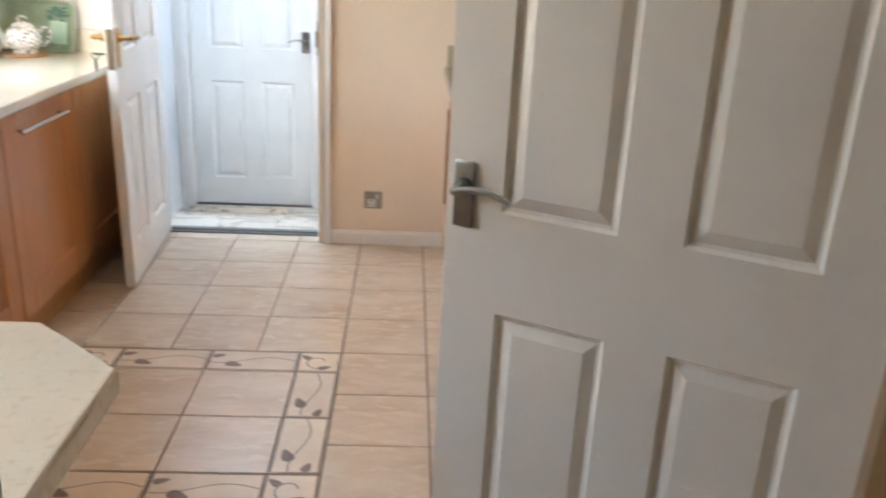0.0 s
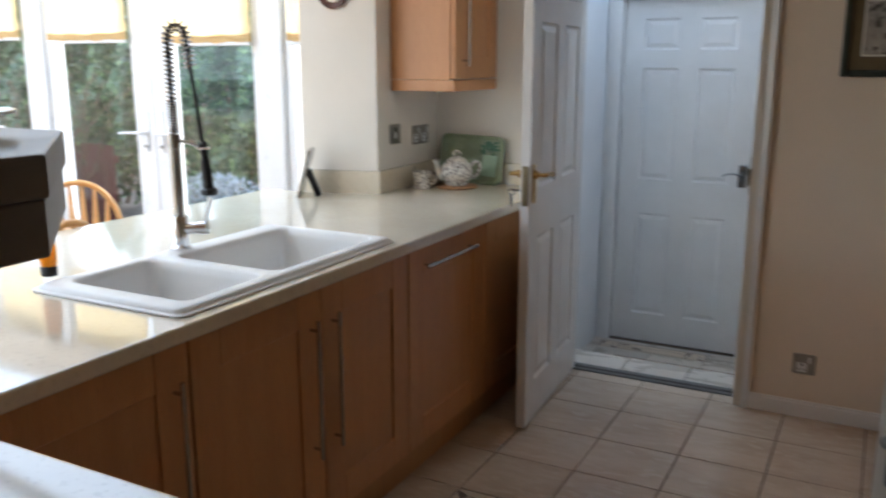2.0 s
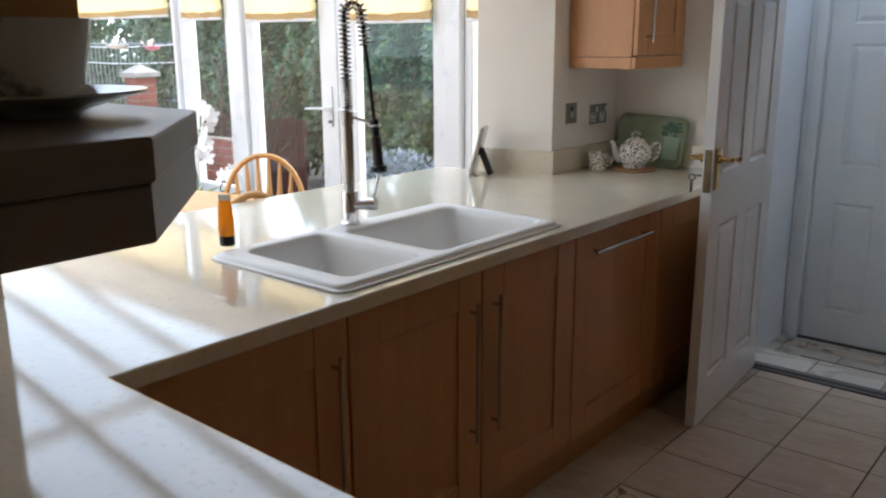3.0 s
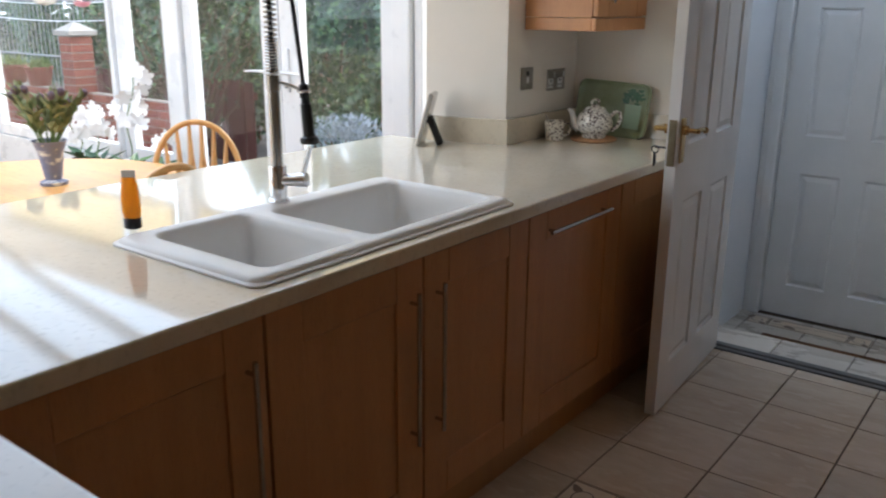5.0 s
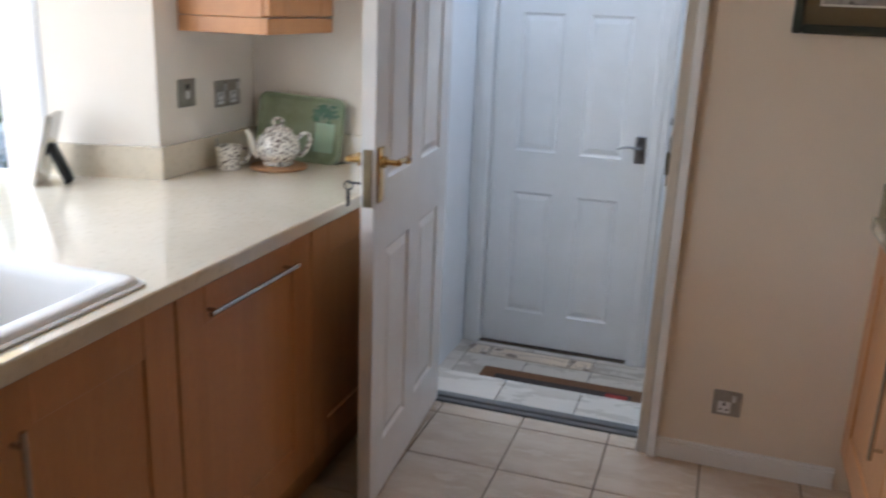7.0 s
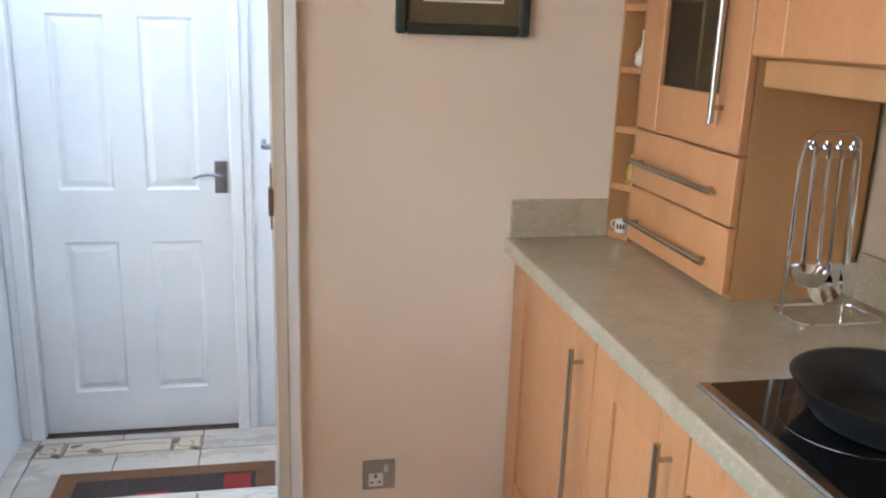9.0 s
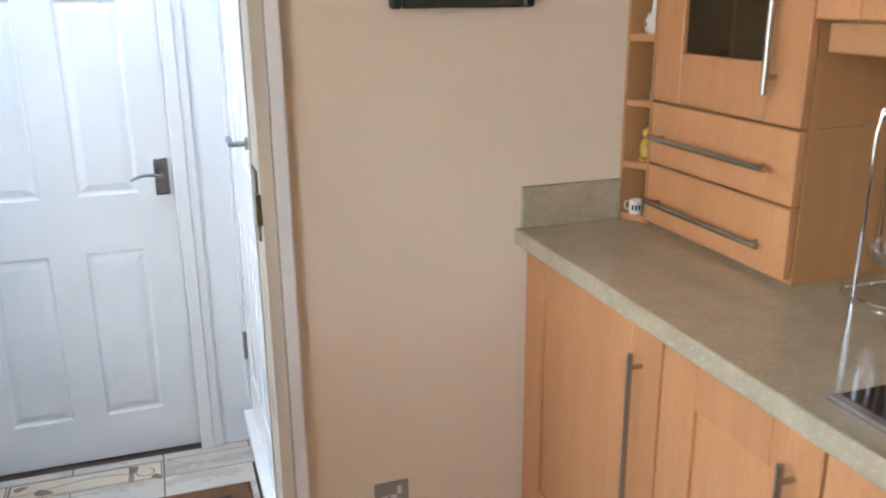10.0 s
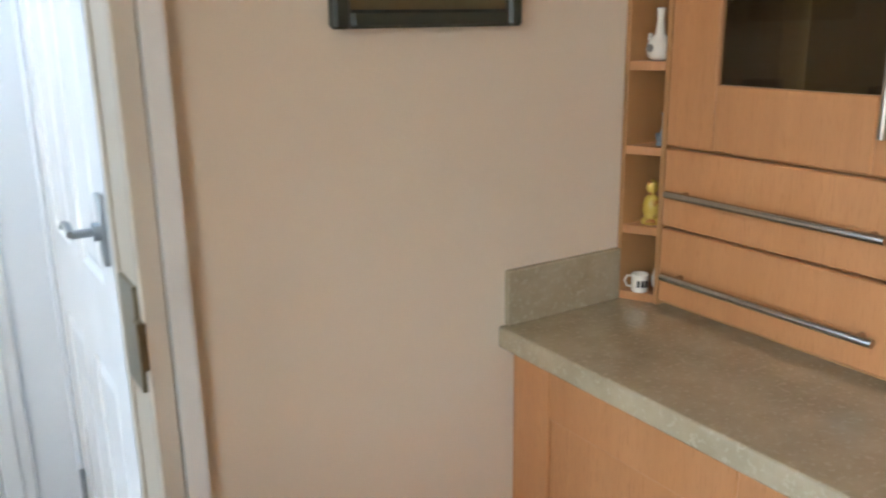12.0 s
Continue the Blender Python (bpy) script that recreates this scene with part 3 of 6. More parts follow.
bm_box(hb, 0.0, 0.03, -0.002, 0.007, 1.03, 1.155, bevel=0.002)
lever(hb, 0.015, 0.007, 1.09, 1, 1, 0.1, 0.008)
part("door_handle", hb, PEWTER, bdoor, "grey metal lever on a long plate", True)
hb = bmesh.new()
for z in (0.2, 1.72):
    bm_cyl(hb, (0.722, 0.004, z), (0.722, 0.004, z + 0.1), 0.007)
part("hinges", hb, PEWTER, bdoor, "dark hinges", True)


# ---- windows of the dining room ----
def glazed(name, x0, x1, z0, z1, label, rail=0.075, rail_r=None, foot=0.16, y=3.93, group="", axis="x"):
    """A white framed glazed leaf with its glass; the frame runs round the pane."""
    ob = thing(name, label, "window", kind="structure", group=group)
    bm = bmesh.new()
    t, rr = 0.03, rail_r or rail
    for a, b, c, d in ((x0, x0 + rail, z0, z1), (x1 - rr, x1, z0, z1), (x0 + rail, x1 - rr, z0, z0 + foot), (x0 + rail, x1 - rr, z1 - rail, z1)):
        if axis == "x":
            bm_box(bm, a, b, y - t, y + t, c, d, bevel=0.005)
        else:
            bm_box(bm, y - t, y + t, a, b, c, d, bevel=0.005)
    part("window_frame", bm, UPVC, ob)
    a, b, c, d = x0 + rail - 0.006, x1 - rr + 0.006, z0 + foot - 0.006, z1 - rail + 0.006
    if axis == "x":
        p = part("pane", boxes((a, b, y - 0.006, y - 0.003, c, d)), PANE, ob)
    else:
        p = part("pane", boxes((y - 0.006, y - 0.003, a, b, c, d)), PANE, ob)
    p.visible_shadow = False
    return ob


TOPZ = 2.12
posts = bmesh.new()
for a, b in ((-2.47, -2.36), (-4.25, -4.13)):
    bm_box(posts, a, b, 3.87, 3.99, 0.0, TOPZ, bevel=0.006)
bm_box(posts, -4.895, -4.858, 3.87, 3.99, 0.0, TOPZ, bevel=0.006)
bm_box(posts, -6.85, -6.62, 3.87, 3.99, 0.0, TOPZ, bevel=0.006)
for a, b in ((-2.36, -2.04), (-4.86, -4.25), (-6.62, -4.895), (-7.3, -6.85)):
    bm_box(posts, a, b, 3.88, 3.985, 0.0, 0.42, bevel=0.004)
structure("trim_window_posts", posts, UPVC, "white plastic window posts and low panels")
fr_r = glazed("window_1", -3.285, -2.475, 0.03, TOPZ, "white framed French door leaf with clear glass, shut", 0.152, 0.09, 0.3)
fr_l = glazed("window_2", -4.125, -3.29, 0.03, TOPZ, "white framed French door leaf with clear glass, shut", 0.078, 0.145, 0.3)
glazed("window_3", -2.355, -2.045, 0.425, TOPZ, "narrow white framed side window", 0.05, 0.05, 0.06)
glazed("window_4", -4.855, -4.255, 0.425, TOPZ, "white framed side window", 0.12, 0.08, 0.08)
glazed("window_5", -6.615, -4.897, 0.425, TOPZ, "wide white framed window", 0.07, 0.04, 0.08)
glazed("window_6", -7.295, -6.855, 0.425, TOPZ, "white framed window", 0.07, 0.07, 0.08)
# window_8 is an added, unseen opening that brightens wall end, floor and far wall
glazed("window_8", -6.595, -2.605, 0.905, 2.095, "unseen wide window added to the dining room for light from the south", 0.07, 0.07, 0.07, y=0.55)
glazed("window_7", 4.302, 4.738, 0.302, 2.038, "tall white framed utility room window", 0.03, 0.03, 0.03, y=-1.26, axis="y")
for leaf, x, s in ((fr_r, -3.225, 1), (fr_l, -3.345, -1)):
    bm = bmesh.new()
    bm_box(bm, x - 0.015, x + 0.015, 3.888, 3.8998, 0.97, 1.2, bevel=0.004)
    lever(bm, x, 3.888, 1.075, -1, s, 0.17, 0.009, 0.002)
    part("door_handle", bm, UPVC, leaf, "white lever handle", True)
    bm = bmesh.new()
    bm_cyl(bm, (x, 3.888, 1.0), (x, 3.872, 1.0), 0.009, n=14)
    part("lock", bm, PEWTER, leaf, "dark lock cylinder", True)


def blind(x0, x1, z, label):
    """A pleated cloth blind, half drawn, with a darker gathered hem."""
    ob = thing("window_blind", label, "blind", group="window blinds")
    bm = bmesh.new()
    nx, nz = 24, 16
    grid = []
    for j in range(nz + 1):
        zz = z + 0.05 + (2.1 - z - 0.05) * j / nz
        grid.append([bm.verts.new((x0 + (x1 - x0) * i / nx, 3.868 + 0.004 * math.sin(j * 1.7) + 0.003 * math.sin(i * 0.8 + j), zz - 0.006 * math.sin(math.pi * i / nx))) for i in range(nx + 1)])
    for a, b in zip(grid, grid[1:]):
        for i in range(nx):
            bm.faces.new((a[i], a[i + 1], b[i + 1], b[i]))
    bmesh.ops.solidify(bm, geom=list(bm.faces), thickness=0.0015)
    part("fabric", bm, BLIND, ob, "cream cloth", True)
    bm = bmesh.new()
    for k in range(3):
        zz = z + 0.028 + 0.012 * k
        pts = [(x0 + (x1 - x0) * i / 20, 3.864 + 0.003 * math.sin(i * 1.3 + k), zz - 0.008 * math.sin(math.pi * i / 20) + 0.003 * math.sin(i * 0.9 + k)) for i in range(21)]
        bm_tube(bm, pts, 0.009, 6)
    part("hem", bm, BLIND_HEM, ob, "gathered hem", True)
    part("bottom_rail", boxes((x0, x1, 3.858, 3.874, z, z + 0.02), bevel=0.004), UPVC, ob)
    part("head_rail", boxes((x0, x1, 3.855, 3.88, 2.08, 2.115), bevel=0.004), UPVC, ob)


for x0, x1, z in ((-3.15, -2.545, 1.545), (-4.06, -3.42, 1.567), (-2.31, -2.06, 1.545), (-4.75, -4.315, 1.59), (-6.55, -4.92, 1.62), (-7.25, -6.9, 1.63)):
    blind(x0, x1, z, "half-drawn cream cloth blind over the window")


# ================= KITCHEN: WEST RUN =================
FX = -1.011          # front of the door faces


def bar_handle(bm, a, b, out, r=0.006):
    """A round bar pull between two points, on two posts that reach back to the door."""
    a, b, out = Vector(a), Vector(b), Vector(out)
    bm_cyl(bm, a + out, b + out, r, n=14)
    for k in (0.07, 0.93):
        p = a.lerp(b, k)
        bm_cyl(bm, p, p + out, r * 0.8, n=10)


def front(name, parent, at, width, height, stile=0.1, rail=0.1, thick=0.02):
    """A framed cabinet front: its panel, with two stiles and two rails as pieces of their own.
    x along the width, z up, face at y = 0, body behind it (y > 0)."""
    bv = 0.0022
    d = part(name, boxes((stile - 0.004, width - stile + 0.004, 0.007, thick - 0.002, rail - 0.004, height - rail + 0.004)), BEECH, parent, at=at)
    for x in (0, width - stile):
        part("stile", boxes((x, x + stile, 0, thick, 0, height), bevel=bv), BEECH, d)
    for z in (0, height - rail):
        part("rail", boxes((stile + 0.0003, width - stile - 0.0003, 0.0004, thick, z, z + rail), bevel=bv), BEECH, d)
    return d


def unit(label, at, width, depth, z0, z1, fronts, group=""):
    """A base or wall unit in its own frame: x along the front, y into the body.
    fronts: rows of (x0, x1, za, zb, handle), handle = None or (x, z, x, z)."""
    ob = thing("kitchen_cabinet", label, "cabinet", at, group)
    part("body", boxes((0.001, width - 0.001, 0.021, depth, z0, z1)), BEECH_SIDE, ob)
    for x0, x1, za, zb, hd in fronts:
        framed = zb - za > 0.25
        at_ = Matrix.Translation((x0 + 0.002, 0, za + 0.002))
        if framed:
            d = front("door", ob, at_, x1 - x0 - 0.004, zb - za - 0.004)
        else:
            d = part("drawer_front", boxes((0, x1 - x0 - 0.004, 0, 0.02, 0, zb - za - 0.004), bevel=0.0025), BEECH, ob, at=at_)
        if hd:
            hb_ = bmesh.new()
            o = Vector((x0 + 0.002, 0, za + 0.002))
            bar_handle(hb_, Vector((hd[0], 0, hd[1])) - o, Vector((hd[2], 0, hd[3])) - o, (0, -0.027, 0))
            part("handle", hb_, STEEL, d, "brushed steel bar handle", True)
    return ob


def west(y0):
    # looking at the fronts from the aisle the units run from far (left) to near (right) along -y
    return Matrix.Translation((FX, y0, 0)) @ Matrix.Rotation(radians(90), 4, "Z")


ZB, ZT = 0.135, 0.856
G = "base cabinets under the sink worktop"
unit("beech base cabinet with framed door and steel bar handle", west(1.25), 0.545, 0.56, ZB, ZT, [(0, 0.545, ZB, ZT, (0.495, 0.36, 0.495, 0.77))], G)
unit("beech base cabinet with framed door under the sink", west(1.797), 0.505, 0.06, ZB, ZT, [(0, 0.505, ZB, ZT, (0.455, 0.36, 0.455, 0.77))], G)
unit("beech base cabinet with framed door under the sink", west(2.304), 0.487, 0.06, ZB, ZT, [(0, 0.487, ZB, ZT, (0.05, 0.36, 0.05, 0.77))], G)
unit("beech appliance front with horizontal steel handle", west(2.793), 0.6, 0.56, ZB, ZT, [(0, 0.6, ZB, ZT, (0.085, 0.787, 0.478, 0.787))], G)
unit("beech corner cabinet beside the open door", west(3.395), 0.7, 0.56, ZB, ZT, [(0, 0.7, ZB, ZT, None)], G)
tagged(part("plinth", boxes((-1.082, -1.066, 1.2, 4.095, 0.0, 0.134)), BEECH_SIDE), "brown plinth board under the base cabinets", "plinth")
# short return run under the worktop by the entrance
def south(x1):
    return Matrix.Translation((x1, 1.172, 0)) @ Matrix.Rotation(radians(180), 4, "Z")


for x1 in (-0.262, -0.632):
    unit("beech base cabinet beside the entrance", south(x1), 0.366, 0.5, ZB, ZT, [(0, 0.366, ZB, ZT, (0.05, 0.36, 0.05, 0.77))], "base cabinets by the entrance")
tagged(part("plinth", boxes((-1.0, -0.265, 1.1, 1.116, 0.0, 0.134)), BEECH_SIDE), "brown plinth board under the entrance cabinets", "plinth")

# worktop: one L-shaped slab with the sink let into it
SX0, SX1, SY0, SY1 = -1.505, -1.04, 1.81, 2.705
wt = bmesh.new()
cache = {}


def wv(x, y):
    if (x, y) not in cache:
        cache[x, y] = wt.verts.new((x, y, 0.9))
    return cache[x, y]


for poly in ([(-2.13, SY0), (-2.13, 1.292), (-1.598, 1.292), (-1.598, 0.62), (-0.074, 0.62), (-0.074, 1.072), (-0.224, 1.205), (-0.978, 1.205), (-0.978, SY0), (SX1, SY0), (SX0, SY0)],
             [(-2.13, SY1), (SX0, SY1), (SX1, SY1), (-0.978, SY1), (-0.978, 4.098), (-1.6, 4.098), (-1.6, 3.551), (-1.932, 3.459), (-2.13, 3.459)],
             [(-2.13, SY0), (SX0, SY0), (SX0, SY1), (-2.13, SY1)],
             [(SX1, SY0), (-0.978, SY0), (-0.978, SY1), (SX1, SY1)]):
    wt.faces.new([wv(*p) for p in poly])
low = bmesh.ops.extrude_face_region(wt, geom=list(wt.faces))["geom"]
bmesh.ops.translate(wt, verts=[g for g in low if isinstance(g, bmesh.types.BMVert)], vec=(0, 0, -0.04))
bmesh.ops.recalc_face_normals(wt, faces=wt.faces)
rim = [e for e in wt.edges if len(e.link_faces) == 2 and abs(e.link_faces[0].normal.dot(e.link_faces[1].normal)) < 0.2]
bmesh.ops.bevel(wt, geom=rim, offset=0.007, segments=3, profile=0.6, affect="EDGES")
top = tagged(part("worktop", wt, STONE), "glossy cream stone worktop round the sink, with a clipped corner", "worktop")
tagged(part("upstand", prism([(-1.602, 3.551), (-1.931, 3.4595), (-1.927, 3.443), (-1.586, 3.5385)], 0.9, 1.0), STONE), "cream stone upstand round the wall end", "upstand")
tagged(part("upstand", boxes((-1.6, -1.586, 3.54, 4.098, 0.9, 1.0), bevel=0.002), STONE), "cream stone upstand along the wall", "upstand")
tagged(part("upstand", boxes((-1.585, -0.985, 4.084, 4.098, 0.9, 1.0), bevel=0.002), STONE), "cream stone upstand behind the teapot", "upstand")

# double-bowl sink
sink = thing("kitchen_sink", "white ceramic one-and-a-half bowl sink set into the worktop", "sink")
rm = bmesh.new()
X0, X1, Y0, Y1, ZR = -1.534, -1.014, 1.782, 2.73, 0.918
BOWLS = ((-1.482, -1.062, 1.85, 2.146, 0.74), (-1.447, -1.062, 2.182, 2.69, 0.71))


def ring_of(x0, x1, y0, y1, z, r, n=6):
    out = []
    for cx, cy, a0 in ((x1 - r, y1 - r, 0), (x0 + r, y1 - r, 90), (x0 + r, y0 + r, 180), (x1 - r, y0 + r, 270)):
        for k in range(n + 1):
            a = radians(a0 + 90 * k / n)
            out.append((cx + r * math.cos(a), cy + r * math.sin(a), z))
    return out


def bridge(bm, rings, close_last=True):
    vs = [[bm.verts.new(p) for p in r] for r in rings]
    for a, b in zip(vs, vs[1:]):
        for k in range(len(a)):
            bm.faces.new((a[k], a[(k + 1) % len(a)], b[(k + 1) % len(b)], b[k]))
    if close_last:
        bm.faces.new(vs[-1])
    return vs


# rim: outer skirt up and over, then a flat deck cut by the two bowls
RIM = ((0.0, 0.9005, 0.034), (0.0, 0.9045, 0.034), (0.003, 0.9065, 0.034), (0.008, 0.907, 0.033), (0.01, 0.909, 0.032), (0.0135, 0.914, 0.031), (0.02, 0.917, 0.03), (0.026, ZR, 0.028))
outer = bridge(rm, [ring_of(X0 + i, X1 - i, Y0 + i, Y1 - i, z, r) for i, z, r in RIM], False)[-1]
deck_edges = []
for k in range(len(outer)):
    deck_edges.append(rm.edges.get((outer[k], outer[(k + 1) % len(outer)])))
for x0, x1, y0, y1, zb in BOWLS:
    rr = 0.035
    rings = [ring_of(x0, x1, y0, y1, ZR, rr), ring_of(x0 + 0.004, x1 - 0.004, y0 + 0.004, y1 - 0.004, ZR - 0.002, rr), ring_of(x0 + 0.009, x1 - 0.009, y0 + 0.009, y1 - 0.009, ZR - 0.008, rr), ring_of(x0 + 0.012, x1 - 0.012, y0 + 0.012, y1 - 0.012, ZR - 0.03, rr),
             ring_of(x0 + 0.022, x1 - 0.022, y0 + 0.022, y1 - 0.022, zb + 0.02, rr), ring_of(x0 + 0.045, x1 - 0.045, y0 + 0.045, y1 - 0.045, zb, rr)]
    vs = bridge(rm, rings)
    first = vs[0]
    for k in range(len(first)):
        deck_edges.append(rm.edges.get((first[k], first[(k + 1) % len(first)])))
bmesh.ops.triangle_fill(rm, use_beauty=True, use_dissolve=False, edges=deck_edges, normal=(0, 0, 1))
part("basin", rm, CERAMIC, sink, "", True)
for x0, x1, y0, y1, zb in BOWLS:
    w = bmesh.new()
    bm_lathe(w, [(0.04, 0.0), (0.04, 0.003), (0.03, 0.004), (0.012, 0.001)], 24, ((x0 + x1) / 2, (y0 + y1) / 2, zb + 0.0005))
    part("waste", w, CHROME, sink, "chrome waste", True)

# spring mixer tap
TX, TY = -1.493, 2.272
tap = thing("mixer_tap", "tall chrome spring mixer tap with black spray head behind the sink", "tap", Matrix.Translation((TX, TY, ZR)))
b = bmesh.new()
bm_lathe(b, [(0.03, 0), (0.03, 0.006), (0.0265, 0.009), (0.0265, 0.0105), (0.0245, 0.012), (0.0245, 0.098), (0.0235, 0.1), (0.013, 0.101)], 28)
bm_cyl(b, (0, 0, 0.06), (0.058, 0.026, 0.064), 0.0165, n=20)
part("body", b, CHROME, tap, "", True)
b = bmesh.new()
bm_cyl(b, (0.0505, 0.0226, 0.0635), (0.0765, 0.0342, 0.0653), 0.0195, n=24)
part("cartridge_cap", b, CHROME, tap, "ribbed chrome valve cap", True)
b = bmesh.new()
bm_cyl(b, (0.0665, 0.03, 0.078), (0.084, 0.044, 0.155), 0.006, 0.0075, n=12)
part("lever", b, CHROME, tap, "chrome lever", True)
b = bmesh.new()
bm_cyl(b, (0, 0, 0.1), (0, 0, 0.298), 0.0158, n=20)
bm_cyl(b, (0, 0, 0.3), (0, 0, 0.34), 0.0178, n=20)
part("riser", b, STEEL, tap, "steel riser with a collar", True)
U = Vector((0.82, 0.57, 0))
arch = [Vector((0, 0, 0.34 + 0.28 * k / 24)) for k in range(25)]
arch += [U * (0.025 - 0.025 * math.cos(math.pi * k / 16)) + Vector((0, 0, 0.62 + 0.028 * math.sin(math.pi * k / 16))) for k in range(1, 17)]
hose = arch + [U * (0.05 + 0.03 * k / 10) + Vector((0, 0, 0.62 - 0.305 * k / 10)) for k in range(1, 11)]
b = bmesh.new()
bm_tube(b, hose, 0.0062, 8)
part("hose", b, BLACK, tap, "black hose", True)
b = bmesh.new()
coil, steps = [], 1200
line = arch + [U * (0.05 + 0.0028 * k) + Vector((0, 0, 0.62 - 0.0305 * k)) for k in range(1, 4)]
gone = [0.0]
for p, q in zip(line, line[1:]):
    gone.append(gone[-1] + (q - p).length)
for k in range(steps + 1):
    d = gone[-1] * k / steps
    i = max(j for j in range(len(line) - 1) if gone[j] <= d)
    f = (d - gone[i]) / (gone[i + 1] - gone[i])
    p = line[i].lerp(line[i + 1], f)
    tdir = (line[i + 1] - line[i]).normalized()
    s1 = Vector((-U.y, U.x, 0))
    s2 = tdir.cross(s1)
    # close turns at the foot of the spring, open ones above
    turn = d / 0.0078 if d < 0.095 else 0.095 / 0.0078 + (d - 0.095) / 0.0125
    a = 2 * math.pi * turn
    coil.append(p + 0.0158 * (math.cos(a) * s1 + math.sin(a) * s2))
bm_tube(b, coil, 0.0026, 6)
part("spring", b, STEEL, tap, "steel coil spring", True)
b = bmesh.new()
e0 = U * 0.08 + Vector((0, 0, 0.318))
bm_tube(b, [e0 + U * q - Vector((0, 0, z)) for q, z in ((0, 0), (0.0005, 0.004), (0.002, 0.034), (0.003, 0.036), (0.004, 0.05), (0.0045, 0.052), (0.009, 0.128), (0.01, 0.136), (0.0105, 0.141), (0.011, 0.154), (0.011, 0.157))],
        0.014, 20, radii=[0.009, 0.0125, 0.0125, 0.011, 0.011, 0.0145, 0.0155, 0.0165, 0.0245, 0.0245, 0.022])
part("spray_head", b, BLACK, tap, "black spray head", True)
b = bmesh.new()
bm_tube(b, [U * 0.014 + Vector((0, 0, 0.322)), U * 0.05 + Vector((0, 0, 0.312)), U * 0.075 + Vector((0, 0, 0.3))], 0.0045, 8)
bm_tube(b, [U * 0.081 + Vector((0.0155 * math.cos(q), 0.0155 * math.sin(q), 0.299)) for q in [2 * math.pi * k / 20 for k in range(20)]], 0.004, 8, closed=True)
part("holder_arm", b, CHROME, tap, "chrome holder arm", True)

# washing-up liquid bottle standing on its cap
bot = thing("soap_bottle", "upside-down amber washing-up liquid bottle with black cap on the sink rim", "bottle", pose(-1.555, 1.866, ZR + 0.0005, 0, 0, 35))
b = bmesh.new()
bm_lathe(b, [(0.018, 0), (0.021, 0.003), (0.021, 0.024), (0.019, 0.027)], 24, squash=0.8)
part("cap", b, BLACK, bot, "black cap", True)
b = bmesh.new()
sec = [(0.020, 0.027, 0.8), (0.0225, 0.04, 0.75), (0.023, 0.07, 0.62), (0.0205, 0.1, 0.42), (0.018, 0.118, 0.2), (0.0165, 0.124, 0.1)]
rings = [[(r * math.cos(2 * math.pi * k / 24), q * r * math.sin(2 * math.pi * k / 24), z) for k in range(24)] for r, z, q in sec]
vs = bridge(b, rings)
b.faces.new(vs[0][::-1])
part("tube", b, AMBER, bot, "amber soap", True)
part("crimp", boxes((-0.0168, 0.0168, -0.0015, 0.0015, 0.1235, 0.141), bevel=0.001), PLASTIC, bot, "clear crimped end")

# tilted photograph stand, seen from the edge
ph = thing("photo_frame", "small silver photo frame leaning on a black strut on the worktop", "photo frame", Matrix.Translation((-1.868, 3.345, 0.9005)) @ Matrix.Rotation(radians(119), 4, "Z"))
lean = Matrix.Rotation(radians(15), 4, "X")
b = bmesh.new()
bm_box(b, -0.065, 0.065, -0.009, 0.009, 0.0, 0.21, bevel=0.003, m=lean)
part("frame", b, STEEL, ph, "silver frame")
b = bmesh.new()
bm_box(b, -0.053, 0.053, 0.0093, 0.0105, 0.014, 0.196, m=lean)
part("picture", b, PRINT, ph, "grey photograph")
b = bmesh.new()
bm_box(b, -0.02, 0.02, -0.012, 0.012, -0.118, 0.0, bevel=0.003, m=Matrix.Translation((0, -0.037, 0.112)) @ Matrix.Rotation(radians(-22), 4, "X"))
part("strut", b, BLACK, ph, "black strut")

# wall cupboard over the teapot
m_c = Matrix.Translation((-1.285, 3.664, 0)) @ Matrix.Rotation(radians(90), 4, "Z")
wc = thing("wall_cupboard", "beech wall cupboard with framed door hung over the worktop corner", "cabinet", m_c)
part("body", boxes((0.0, 0.433, 0.021, 0.312, 1.39, 2.1), bevel=0.0015), BEECH, wc)
dr = front("door", wc, Matrix.Translation((0.004, 0, 1.395)), 0.425, 0.7, 0.09, 0.09)
b = bmesh.new()
bar_handle(b, (0.07, 0, 0.05), (0.07, 0, 0.4), (0, -0.032, 0))
part("handle", b, STEEL, dr, "brushed steel bar handle", True)
part("pelmet", boxes((0.0, 0.433, 0.004, 0.022, 1.341, 1.3885), (0.0, 0.018, 0.022, 0.312, 1.341, 1.3885), bevel=0.002), BEECH, wc)

# wall cupboards by the entrance, with an open end shelf
ec = thing("wall_cupboard", "wall cupboard with an open clipped-corner end shelf by the entrance", "cabinet")
part("body", boxes((-1.595, -0.452, 0.62, 0.95, 1.338, 2.1), bevel=0.002), BEECH_SIDE, ec)
part("end_shelf", prism([(-0.4515, 0.62), (-0.135, 0.62), (-0.135, 0.825), (-0.285, 0.957), (-0.4515, 0.957)], 1.377, 1.406, 0.003), TAUPE, ec, "brown-grey shelf board")
part("shelf_pelmet", prism([(-0.4515, 0.62), (-0.1385, 0.62), (-0.1385, 0.8235), (-0.2865, 0.9535), (-0.4515, 0.9535)], 1.338, 1.3765, 0.002), TAUPE, ec, "brown-grey pelmet")
part("top_shelf", prism([(-0.4515, 0.62), (-0.135, 0.62), (-0.135, 0.825), (-0.285, 0.957), (-0.4515, 0.957)], 1.72, 1.745, 0.003), TAUPE, ec, "brown-grey shelf board")
